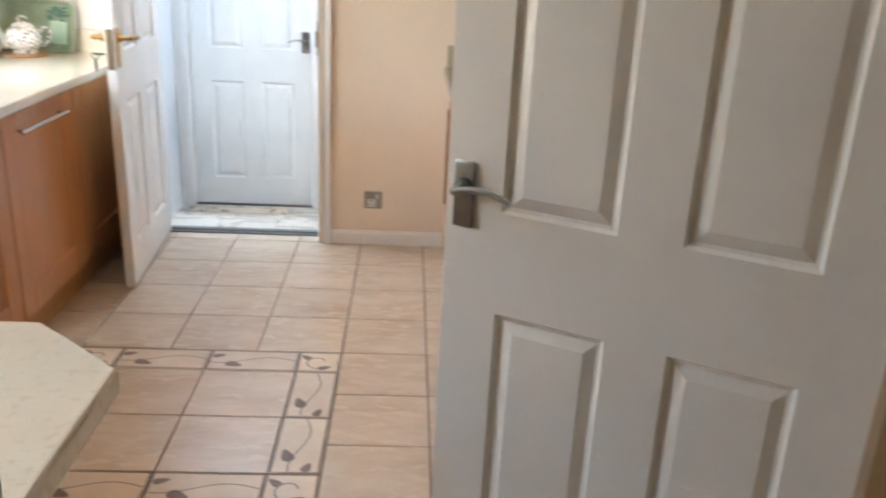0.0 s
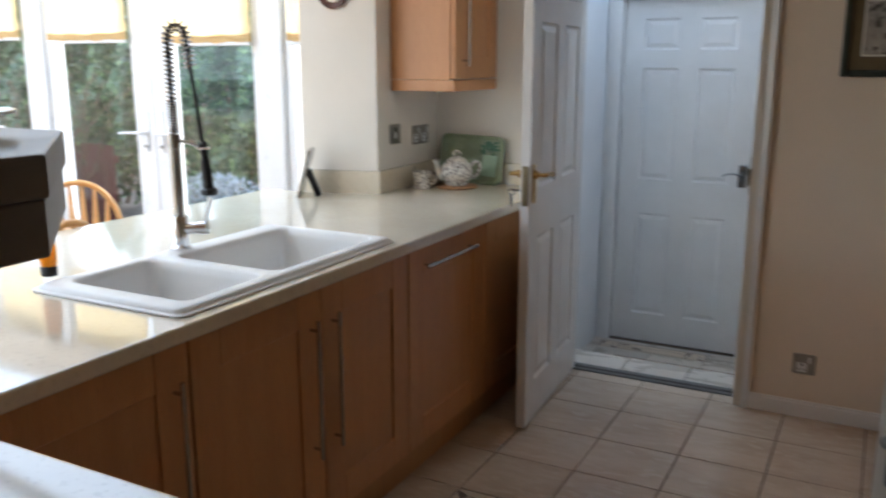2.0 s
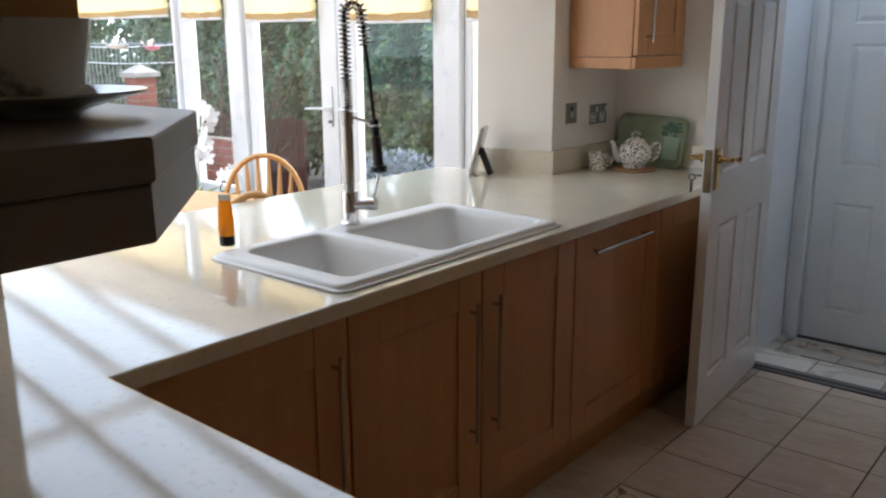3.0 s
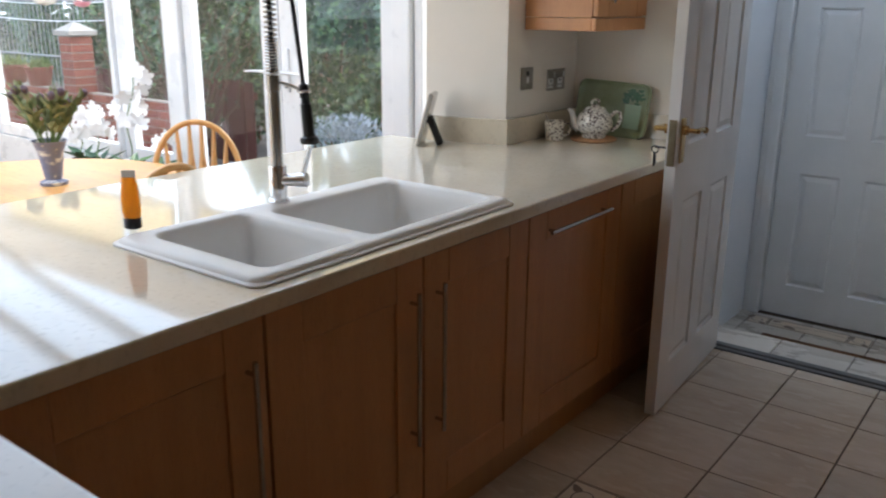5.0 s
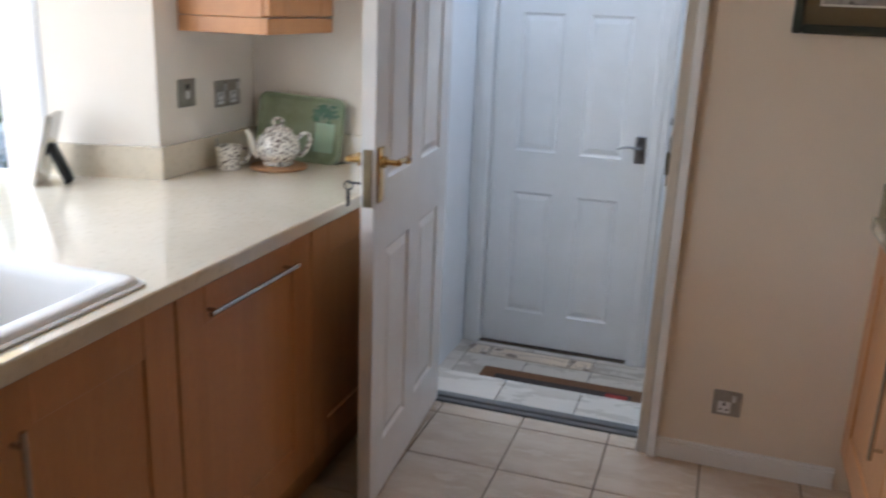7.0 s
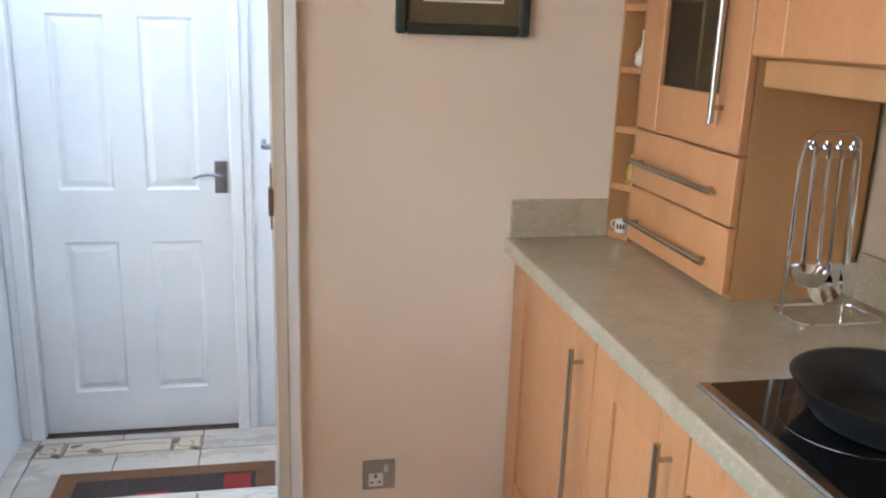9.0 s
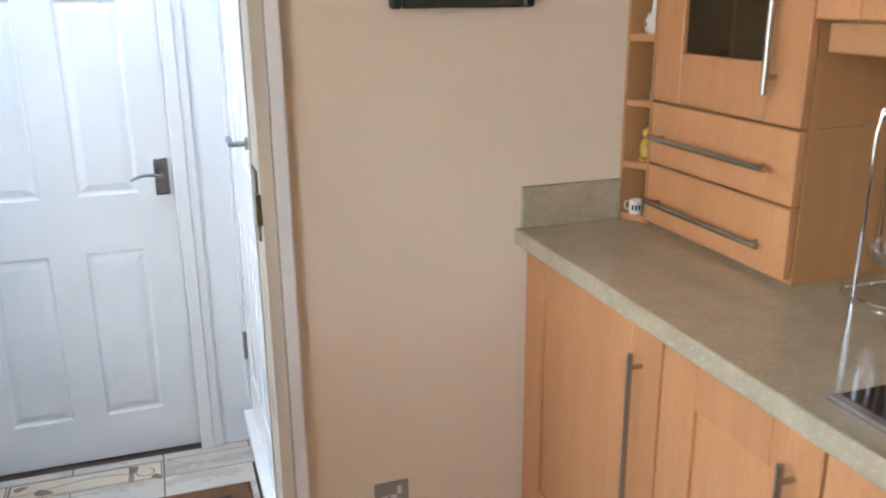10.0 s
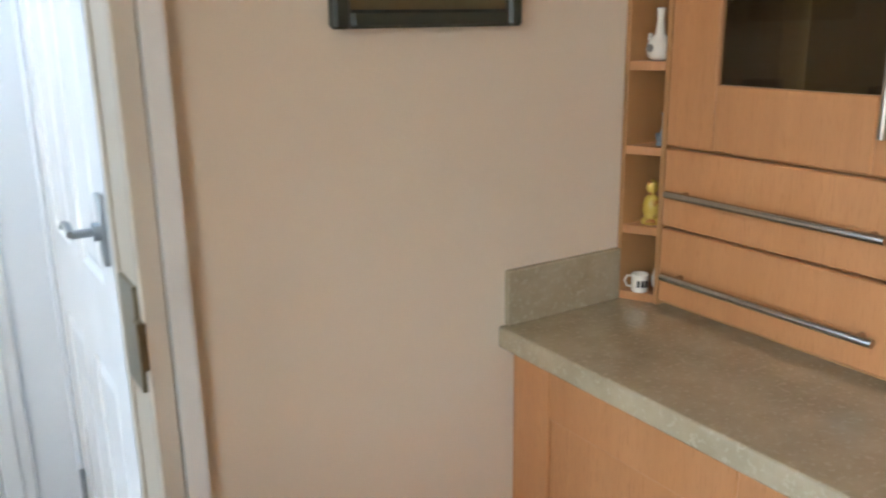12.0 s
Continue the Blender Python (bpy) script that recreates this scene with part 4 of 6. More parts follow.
sau = thing("saucer", "white china saucer on the end shelf", "saucer", Matrix.Translation((-0.325, 0.842, 1.4065)))
b = bmesh.new()
bm_lathe(b, [(0.03, 0), (0.034, 0.004), (0.05, 0.009), (0.082, 0.018), (0.083, 0.02), (0.05, 0.0125), (0.03, 0.007), (0.005, 0.006)], 40)
part("dish", b, CHINA, sau, "", True)
cup = thing("china_cup", "white china cup with grey leaf pattern standing on a saucer", "cup", Matrix.Translation((-0.325, 0.842, 1.4132)))
b = bmesh.new()
bm_lathe(b, [(0.022, 0), (0.026, 0.004), (0.037, 0.02), (0.043, 0.045), (0.046, 0.066), (0.044, 0.066), (0.04, 0.044), (0.033, 0.02), (0.005, 0.008)], 36)
part("bowl", b, CUP, cup, "", True)

# ================= KITCHEN: EAST RUN =================
EX = 0.49


def east(y1, x=EX):
    return Matrix.Translation((x, y1, 0)) @ Matrix.Rotation(radians(-90), 4, "Z")


G = "base cabinets of the hob run"
unit("beech base cabinet with framed door and long steel handle", east(4.096), 0.59, 0.57, ZB, ZT, [(0, 0.59, ZB, ZT, (0.528, 0.385, 0.528, 0.795))], G)
unit("narrow beech base cabinet with framed door and long steel handle", east(3.504), 0.392, 0.57, ZB, ZT, [(0, 0.392, ZB, ZT, (0.342, 0.385, 0.342, 0.795))], G)
unit("beech pan drawers with horizontal steel handles under the hob", east(3.11), 0.6, 0.57, ZB, ZT,
     [(0, 0.6, 0.49, ZT, (0.06, 0.765, 0.54, 0.765)), (0, 0.6, ZB, 0.488, (0.06, 0.42, 0.54, 0.42))], G)
unit("beech base cabinet with framed door", east(2.508), 0.5, 0.57, ZB, ZT, [(0, 0.5, ZB, ZT, (0.05, 0.36, 0.05, 0.77))], G)
tagged(part("plinth", boxes((0.545, 0.56, 2.01, 4.095, 0.0, 0.134)), BEECH_SIDE), "brown plinth board under the hob run", "plinth")
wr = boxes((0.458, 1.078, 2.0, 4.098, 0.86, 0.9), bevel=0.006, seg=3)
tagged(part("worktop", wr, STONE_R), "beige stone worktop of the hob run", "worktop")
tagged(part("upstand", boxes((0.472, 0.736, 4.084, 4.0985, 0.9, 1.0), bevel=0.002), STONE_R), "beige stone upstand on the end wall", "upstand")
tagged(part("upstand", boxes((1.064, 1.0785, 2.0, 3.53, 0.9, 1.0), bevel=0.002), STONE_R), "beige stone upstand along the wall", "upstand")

# dresser unit standing on the worktop: open shelves, two drawers, glazed door
m_d = Matrix.Translation((0.765, 4.097, 0)) @ Matrix.Rotation(radians(-90), 4, "Z")
ds = thing("dresser_unit", "beech dresser unit with open shelves, drawers and a smoked glass door", "cabinet", m_d)
part("shelf_side", boxes((0.0, 0.010, -0.028, 0.3, 0.9005, 2.1), bevel=0.001), BEECH_SIDE, ds)
part("shelf_side", boxes((0.069, 0.079, 0.001, 0.3, 0.9005, 2.1), bevel=0.001), BEECH_SIDE, ds)
part("back_panel", boxes((0.0102, 0.0688, 0.12, 0.3, 0.9005, 2.1)), BEECH_SIDE, ds)
SHELVES = (0.9005, 1.03, 1.178, 1.328, 1.48, 1.63, 1.78)
for z in SHELVES:
    part("shelf", prism([(0.0102, -0.026), (0.0688, 0.003), (0.0688, 0.1198), (0.0102, 0.1198)], z, z + 0.016, bevel=0.001), BEECH, ds)
part("drawer_case", boxes((0.08, 0.56, 0.022, 0.3, 0.9005, 1.198)), BEECH_SIDE, ds)
part("case_side", boxes((0.08, 0.094, 0.022, 0.3, 1.199, 2.1)), BEECH_SIDE, ds)
part("case_side", boxes((0.546, 0.56, 0.022, 0.3, 1.199, 2.1)), BEECH_SIDE, ds)
part("case_back", boxes((0.094, 0.546, 0.28, 0.3, 1.199, 2.1)), BEECH_SIDE, ds)
part("case_post", boxes((0.313, 0.327, 0.022, 0.2795, 1.1995, 2.1)), BEECH_SIDE, ds)
for x0_, x1_ in ((0.0945, 0.3125), (0.3275, 0.5455)):
    part("inner_shelf", boxes((x0_, x1_, 0.04, 0.279, 1.5, 1.515)), BEECH_SIDE, ds)
for za, zb, zh in ((0.912, 1.05, 0.967), (1.055, 1.195, 1.118)):
    d_ = part("drawer_front", boxes((0, 0.478, 0, 0.02, 0, zb - za), bevel=0.0025), BEECH, ds, at=Matrix.Translation((0.081, 0, za)))
    b = bmesh.new()
    bar_handle(b, (0.026, 0, zh - za), (0.424, 0, zh - za), (0, -0.022, 0), 0.007)
    part("handle", b, STEEL, d_, "brushed steel bar handle", True)
d_ = part("glazed_door", boxes((0.1003, 0.3777, 0.0004, 0.02, 0, 0.11), bevel=0.0022), BEECH, ds, at=Matrix.Translation((0.081, 0, 1.2)))
part("rail", boxes((0.1003, 0.3777, 0.0004, 0.02, 0.69, 0.8), bevel=0.0022), BEECH, d_)
for x in (0, 0.378):
    part("stile", boxes((x, x + 0.1, 0, 0.02, 0, 0.8), bevel=0.0022), BEECH, d_)
p_ = part("pane", boxes((0.098, 0.38, 0.01, 0.013, 0.108, 0.692)), SMOKE, d_, "smoked glass pane")
b = bmesh.new()
bar_handle(b, (0.402, 0, 0.055), (0.402, 0, 0.5), (0, -0.025, 0), 0.007)
part("handle", b, STEEL, d_, "long brushed steel handle", True)
for x in (0.15, 0.26, 0.385, 0.48):
    gl_ = thing("drinking_glass", "clear drinking glass inside the glazed cabinet", "glass", m_d @ Matrix.Translation((x, 0.16, 1.1995)), "glasses in the cabinet")
    b = bmesh.new()
    bm_lathe(b, [(0.028, 0), (0.03, 0.004), (0.034, 0.11), (0.032, 0.11), (0.027, 0.008)], 20)
    part("tumbler", b, PANE, gl_, "", True)

# extractor cupboard above the hob
ex = thing("extractor_cupboard", "beech cupboard with extractor canopy above the hob", "cabinet", east(3.535, 0.765))
part("body", boxes((0.0, 1.1, 0.022, 0.3, 1.389, 2.1)), BEECH_SIDE, ex)
for a in (0.0, 0.55):
    dd = front("door", ex, Matrix.Translation((a + 0.002, 0, 1.392)), 0.546, 0.705)
    b = bmesh.new()
    bar_handle(b, (0.45, 0, 0.1), (0.45, 0, 0.45), (0, -0.032, 0))
    part("handle", b, STEEL, dd, "brushed steel bar handle", True)
part("canopy", boxes((0.012, 1.09, 0.026, 0.3, 1.335, 1.388), bevel=0.003), BEECH_SIDE, ex, "beech canopy strip")

# hob and pan
hob = thing("hob", "black ceramic hob with a steel front edge set in the worktop", "hob")
part("glass_plate", boxes((0.528, 1.035, 2.562, 3.14, 0.9005, 0.908), bevel=0.002), HOB, hob)
part("front_trim", boxes((0.506, 0.5275, 2.56, 3.142, 0.9005, 0.9095), bevel=0.003), STEEL, hob, "steel front edge")
for x, y, r in ((0.66, 2.98, 0.1), (0.9, 2.98, 0.08), (0.66, 2.72, 0.08), (0.9, 2.72, 0.1)):
    b = bmesh.new()
    bm_tube(b, [(x + r * math.cos(2 * math.pi * k / 48), y + r * math.sin(2 * math.pi * k / 48), 0.908) for k in range(48)], 0.0007, 4, closed=True)
    part("cooking_zone", b, STEEL, hob, "thin grey ring")
pan = thing("frying_pan", "black non-stick frying pan standing on the hob", "pan", Matrix.Translation((0.722, 2.975, 0.9085)))
b = bmesh.new()
bm_lathe(b, [(0.1, 0), (0.108, 0.003), (0.128, 0.03), (0.142, 0.055), (0.145, 0.057), (0.139, 0.056), (0.125, 0.03), (0.104, 0.006), (0.01, 0.004)], 48)
part("dish", b, IRON, pan, "", True)
b = bmesh.new()
bm_tube(b, [(0.02, -0.138, 0.045), (0.03, -0.19, 0.06), (0.045, -0.27, 0.068), (0.055, -0.33, 0.066)], 0.011, 12)
part("handle", b, BLACK, pan, "black handle", True)

# utensil rack
rk = thing("utensil_rack", "chrome wire rack standing on the worktop by the hob", "rack", Matrix.Translation((0.895, 3.425, 0.9005)))
b = bmesh.new()
bm_tube(b, ring_of(-0.055, 0.125, -0.06, 0.06, 0.004, 0.03), 0.0035, 8, closed=True)
part("base", b, CHROME, rk, "", True)
b = bmesh.new()
up = [(-0.056, 0.012, 0.006), (-0.06, 0.008, 0.15), (-0.068, 0.0, 0.3), (-0.06, 0.0, 0.345), (-0.04, 0, 0.36), (0.03, 0, 0.36), (0.05, 0, 0.345), (0.056, 0.0, 0.3), (0.07, 0.008, 0.15), (0.08, 0.012, 0.006)]
bm_tube(b, up, 0.0035, 8)
bm_tube(b, [(-0.065, 0, 0.33), (0.053, 0, 0.33)], 0.003, 8)
part("arch", b, CHROME, rk, "", True)
KINDS = ("ladle", "slotted_spoon", "serving_spoon", "fish_slice")
for i, nm in enumerate(KINDS):
    x, y = 0.895 - 0.045 + 0.028 * i, 3.425
    ut = thing(nm, "stainless steel %s hanging from the wire rack" % nm.replace("_", " "), "utensil", Matrix.Translation((x, y, 0.9005)), "hanging utensils")
    b = bmesh.new()
    bm_tube(b, [(0, 0.002, 0.328), (0, 0.008, 0.336), (0, 0.0, 0.342), (0, -0.008, 0.332), (0, -0.008, 0.3), (0.004, -0.012 - 0.008 * (i % 2), 0.11)], 0.0042, 8)
    part("handle", b, CHROME, ut, "", True)
    b = bmesh.new()
    if nm == "ladle":
        bm_lathe(b, [(0.006, 0.0), (0.024, 0.006), (0.034, 0.024), (0.036, 0.036), (0.034, 0.036), (0.022, 0.009), (0.004, 0.003)], 20, (0.0, -0.04, 0.075))
    elif nm == "fish_slice":
        bm_box(b, -0.026, 0.034, -0.022, -0.019, 0.03, 0.115, bevel=0.001)
    else:
        bm_lathe(b, [(0.004, 0.0), (0.018, 0.004), (0.027, 0.012), (0.026, 0.013), (0.016, 0.006), (0.003, 0.003)], 20, (0, 0, 0), 1.4)
        bmesh.ops.transform(b, matrix=Matrix.Translation((0.004, -0.014 - 0.008 * (i % 2), 0.075)) @ Matrix.Rotation(radians(80), 4, "X"), verts=b.verts)
    part("head", b, CHROME, ut, "", True)
dish = thing("steel_bowl", "small shiny steel bowl behind the rack", "bowl", Matrix.Translation((0.99, 3.16, 0.9005)))
b = bmesh.new()
bm_lathe(b, [(0.02, 0), (0.03, 0.004), (0.04, 0.025), (0.042, 0.035), (0.039, 0.034), (0.028, 0.008), (0.004, 0.005)], 28)
part("dish", b, CHROME, dish, "", True)

# ornaments on the open shelves
def on_shelf(i, dx=-0.003, dy=0.02):
    return m_d @ Matrix.Translation((0.0385 + dx, dy, SHELVES[i] + 0.0162))


orn = thing("china_mug", "tiny white china mug with dark lettering on an open shelf", "ornament", on_shelf(0, -0.003, 0.0) @ Matrix.Rotation(radians(45), 4, "Z"))
b = bmesh.new()
bm_lathe(b, [(0.014, 0), (0.016, 0.002), (0.0165, 0.034), (0.0155, 0.0345), (0.0145, 0.006), (0.002, 0.004)], 24)
part("cup", b, CHINA, orn, "", True)
b = bmesh.new()
bm_tube(b, [(-0.015, 0, 0.029), (-0.024, 0, 0.03), (-0.028, 0, 0.02), (-0.024, 0, 0.01), (-0.015, 0, 0.008)], 0.0022, 6)
part("handle", b, CHINA, orn, "", True)
b = bmesh.new()
for k in range(3):
    bm_box(b, -0.0028, 0.0028, -0.0172, -0.0162, 0.011, 0.024, m=Matrix.Rotation(radians(-10 + 28 * k), 4, "Z"))
part("lettering", b, BLACK, orn, "dark lettering")
orn = thing("china_vase", "slim white china vase behind the little mug", "ornament", on_shelf(0, 0.008, 0.045))
b = bmesh.new()
bm_lathe(b, [(0.012, 0), (0.018, 0.006), (0.019, 0.022), (0.012, 0.042), (0.008, 0.06), (0.012, 0.082), (0.01, 0.082), (0.006, 0.06)], 24)
part("body", b, CHINA, orn, "", True)
orn = thing("figurine", "small yellow glazed figurine on an open shelf", "ornament", on_shelf(1))
b = bmesh.new()
bm_lathe(b, [(0.017, 0), (0.018, 0.006), (0.013, 0.012), (0.017, 0.03), (0.013, 0.048), (0.006, 0.056), (0.011, 0.066), (0.009, 0.078), (0.002, 0.083)], 18)
part("figure", b, GNOME, orn, "", True)
orn = thing("china_bird", "small grey china bird ornament on an open shelf", "ornament", on_shelf(2, 0.012) @ Matrix.Scale(0.72, 4))
b = bmesh.new()
bm_tube(b, [(-0.016, 0, 0.028), (-0.006, 0, 0.02), (0.006, 0, 0.022), (0.01, 0, 0.045), (0.008, 0, 0.075), (0.0, 0, 0.08)], 0.01, 12, radii=[0.003, 0.012, 0.012, 0.007, 0.006, 0.003])
bm_cyl(b, (0, 0, 0), (0, 0, 0.012), 0.013, 0.01)
part("bird", b, SILVER, orn, "", True)
orn = thing("china_swan", "white china swan-necked vase on an open shelf", "ornament", on_shelf(3))
b = bmesh.new()
bm_lathe(b, [(0.012, 0), (0.02, 0.006), (0.024, 0.02), (0.02, 0.034), (0.009, 0.046), (0.006, 0.07), (0.008, 0.09), (0.005, 0.091)], 24)
bm_tube(b, [(-0.016, 0, 0.03), (-0.026, 0, 0.038), (-0.022, 0, 0.046)], 0.004, 8)
part("vase", b, CHINA, orn, "", True)
b = bmesh.new()
bm_cyl(b, (0, -0.0235, 0.022), (0, -0.0255, 0.022), 0.007, n=14)
part("medallion", b, PEWTER, orn, "dark medallion", True)

# small plaque on the wall end
m_p = Matrix.Translation((-1.777, 3.504, 1.752)) @ Matrix.Rotation(math.atan2(3.553 - 3.462, -1.602 + 1.93), 4, "Z") @ Matrix.Rotation(radians(90), 4, "X")
pq = thing("wall_plaque", "small round brown and pale china plaque on the wall", "plaque", m_p)
b = bmesh.new()
bm_lathe(b, [(0.06, 0.0008), (0.069, 0.004), (0.071, 0.008), (0.064, 0.012), (0.046, 0.008), (0.01, 0.008)], 36)
part("rim", b, PLAQUE, pq, "mottled brown rim", True)
b = bmesh.new()
bm_lathe(b, [(0.044, 0.0085), (0.038, 0.012), (0.004, 0.014)], 28)
part("centre", b, CHINA, pq, "pale centre", True)

# framed print on the far wall
pic = thing("framed_picture", "dark green framed print with olive mount on the cream wall", "picture")
b = bmesh.new()
A0, A1, C0, C1, FW = 0.16, 0.489, 1.408, 1.76, 0.026
for q in ((A0, A0 + FW, C0, C1), (A1 - FW, A1, C0, C1), (A0 + FW, A1 - FW, C0, C0 + FW), (A0 + FW, A1 - FW, C1 - FW, C1)):
    bm_box(b, q[0], q[1], 4.074, 4.0988, q[2], q[3], bevel=0.005)
part("frame", b, FRAME_P, pic)
part("mount", boxes((A0 + FW - 0.003, A1 - FW + 0.003, 4.088, 4.0985, C0 + FW - 0.003, C1 - FW + 0.003)), MOUNT, pic, "olive mount")
part("slip", boxes((0.226, 0.423, 4.0855, 4.0878, 1.484, 1.69)), CHINA, pic, "white slip")
part("print", boxes((0.232, 0.417, 4.084, 4.0853, 1.49, 1.684)), PRINT, pic, "grey engraving")


# sockets and switches
def socket(at, kind_, label):
    """Local x along the wall, z up, plate in front of y = 0 towards -y."""
    ob = thing("wall_socket" if kind_ != "switch" else "fused_switch", label, "socket" if kind_ != "switch" else "switch", at)
    w = 0.147 if kind_ == "double" else 0.087
    part("plate", boxes((-w / 2, w / 2, -0.006, -0.0008, -0.0435, 0.0435), bevel=0.002), SATIN, ob, "satin steel plate")
    centres = (-0.038, 0.038) if kind_ == "double" else (0.0,)
    for c in centres:
        if kind_ == "switch":
            part("rocker", boxes((-0.008, 0.008, -0.0095, -0.0062, -0.018, 0.006), bevel=0.0015), UPVC, ob, "white rocker")
            part("fuse_carrier", boxes((-0.009, 0.009, -0.008, -0.0062, 0.012, 0.028), bevel=0.001), BLACK, ob, "black fuse carrier")
            continue
        part("insert", boxes((c - 0.028, c + 0.012, -0.0075, -0.0062, -0.034, 0.006), bevel=0.0012), UPVC, ob, "white socket insert")
        sl = bmesh.new()
        bm_box(sl, c - 0.012, c - 0.005, -0.0085, -0.0076, -0.008, 0.003)
        bm_box(sl, c - 0.023, c - 0.016, -0.0085, -0.0076, -0.024, -0.019)
        bm_box(sl, c - 0.002, c + 0.005, -0.0085, -0.0076, -0.024, -0.019)
        part("slots", sl, BLACK, ob, "dark plug slots")
        part("rocker", boxes((c + 0.014, c + 0.026, -0.0095, -0.0062, 0.008, 0.032), bevel=0.0015), UPVC, ob, "white rocker")
    return ob


socket(Matrix.Translation((0.135, FARY, 0.232)), "single", "brushed steel single socket low on the cream wall")
R90 = Matrix.Rotation(radians(90), 4, "Z")
socket(Matrix.Translation((-1.602, 3.695, 1.15)) @ R90, "switch", "brushed steel fused switch above the worktop")
socket(Matrix.Translation((-1.602, 3.925, 1.132)) @ R90, "double", "brushed steel double socket above the worktop")

# tea things in the corner
tv = thing("trivet", "round cork trivet under the teapot", "trivet", Matrix.Translation((-1.385, 3.885, 0.9005)))
b = bmesh.new()
bm_lathe(b, [(0.09, 0), (0.094, 0.003), (0.094, 0.008), (0.09, 0.011), (0.01, 0.011)], 40)
part("disc", b, CORK, tv, "", True)
tp = thing("teapot", "white china teapot with black floral pattern on a cork trivet", "teapot", pose(-1.385, 3.885, 0.9118, 0, 0, 22))
b = bmesh.new()
bm_lathe(b, [(0.045, 0), (0.05, 0.006), (0.046, 0.014), (0.062, 0.026), (0.074, 0.05), (0.074, 0.068), (0.064, 0.094), (0.05, 0.106), (0.046, 0.11)], 40)
part("pot", b, POT, tp, "", True)
b = bmesh.new()
bm_lathe(b, [(0.047, 0.1105), (0.048, 0.114), (0.036, 0.124), (0.016, 0.13), (0.01, 0.132)], 32)
bm_tube(b, [(0.016 * math.cos(a), 0, 0.143 + 0.012 * math.sin(a)) for a in [2 * math.pi * k / 18 for k in range(18)]], 0.0048, 8, closed=True)
part("lid", b, POT, tp, "domed lid with loop", True)
b = bmesh.new()
bm_tube(b, [(-0.058, 0, 0.035), (-0.078, 0, 0.05), (-0.086, 0, 0.075), (-0.094, 0, 0.1), (-0.106, 0, 0.113)], 0.012, 14, radii=[0.024, 0.018, 0.013, 0.0105, 0.009])
part("spout", b, CHINA, tp, "", True)
b = bmesh.new()
bm_tube(b, [(0.064, 0, 0.09), (0.084, 0, 0.11), (0.1, 0, 0.104), (0.106, 0, 0.08), (0.092, 0, 0.05), (0.07, 0, 0.03)], 0.0075, 10)
part("handle", b, POT, tp, "", True)
mg = thing("milk_jug", "small white china jug with dark leaf pattern beside the teapot", "jug", pose(-1.515, 3.79, 0.9005, 0, 0, 25))
b = bmesh.new()
bm_lathe(b, [(0.034, 0), (0.037, 0.004), (0.036, 0.03), (0.041, 0.068), (0.043, 0.078), (0.041, 0.078), (0.037, 0.06), (0.033, 0.01), (0.004, 0.008)], 32)
part("body", b, POT, mg, "", True)
b = bmesh.new()
bm_tube(b, [(0.038, 0, 0.066), (0.058, 0, 0.07), (0.066, 0, 0.05), (0.056, 0, 0.026), (0.036, 0, 0.018)], 0.005, 8)
part("handle", b, POT, mg, "", True)
b = bmesh.new()
bm_cyl(b, (-0.014, -0.02, 0.012), (-0.034, -0.028, 0.105), 0.0025, n=8)
part("spoon", b, STEEL, mg, "steel spoon", True)
ty = thing("tray", "green printed tray leaning against the wall behind the teapot", "tray",
           Matrix.Translation((-1.397, 4.035, 0.9005)) @ Matrix.Rotation(radians(-9), 4, "X") @ Matrix.Rotation(radians(2), 4, "Y"))
b = bmesh.new()
TW, THT = 0.163, 0.228
rg = lambda ins, y: [(x, y, z) for x, z, _ in [(p[0], p[1], 0) for p in ring_of(-TW + ins, TW - ins, ins, THT - ins, 0, 0.035)]]
vs = bridge(b, [rg(0.0, 0.012), rg(0.0, -0.012), rg(0.004, -0.014), rg(0.014, 0.0), rg(0.02, 0.004)])
b.faces.new(vs[0][::-1])
part("tray_body", b, TRAY, ty, "", True)
part("printed_jar", boxes((0.058, 0.13, 0.002, 0.0038, 0.04, 0.14), bevel=0.0008), TRAY_ART, ty, "printed pale green jar")
b = bmesh.new()
rnd = random.Random(5)
for k in range(46):
    cx, cz = 0.094 + rnd.gauss(0, 0.026), 0.178 + rnd.gauss(0, 0.018)
    if not (0.04 < cx < 0.135 and 0.14 < cz < 0.205):
        continue
    a = rnd.uniform(0, math.pi)
    bm_box(b, -0.011, 0.011, 0.002 - 0.0004, 0.0036, -0.004, 0.004, m=Matrix.Translation((cx, 0, cz)) @ Matrix.Rotation(a, 4, "Y"))
part("printed_leaves", b, TRAY_LEAF, ty, "printed dark leaves")

# ================= UTILITY ROOM =================
mt = thing("door_mat", "brown bordered patchwork door mat on the lower floor", "mat", Matrix.Translation((0, 0, UF)))
part("border", boxes((-0.905, -0.15, 4.5, 4.935, 0.0005, 0.009), bevel=0.003), MAT_B, mt, "brown woven border")
part("field", boxes((-0.835, -0.22, 4.505, 4.865, 0.0092, 0.0112), bevel=0.001), MAT_N, mt, "dark woven field")
for x0, x1, y0, y1, m_ in ((-0.33, -0.235, 4.72, 4.85, MAT_R), (-0.42, -0.34, 4.6, 4.7, MAT_T), (-0.62, -0.5, 4.66, 4.76, MAT_R), (-0.8, -0.7, 4.58, 4.7, MAT_T), (-0.34, -0.25, 4.53, 4.62, MAT_R)):
    part("patch", boxes((x0, x1, y0, y1, 0.0113, 0.0128), bevel=0.0005), m_, mt)

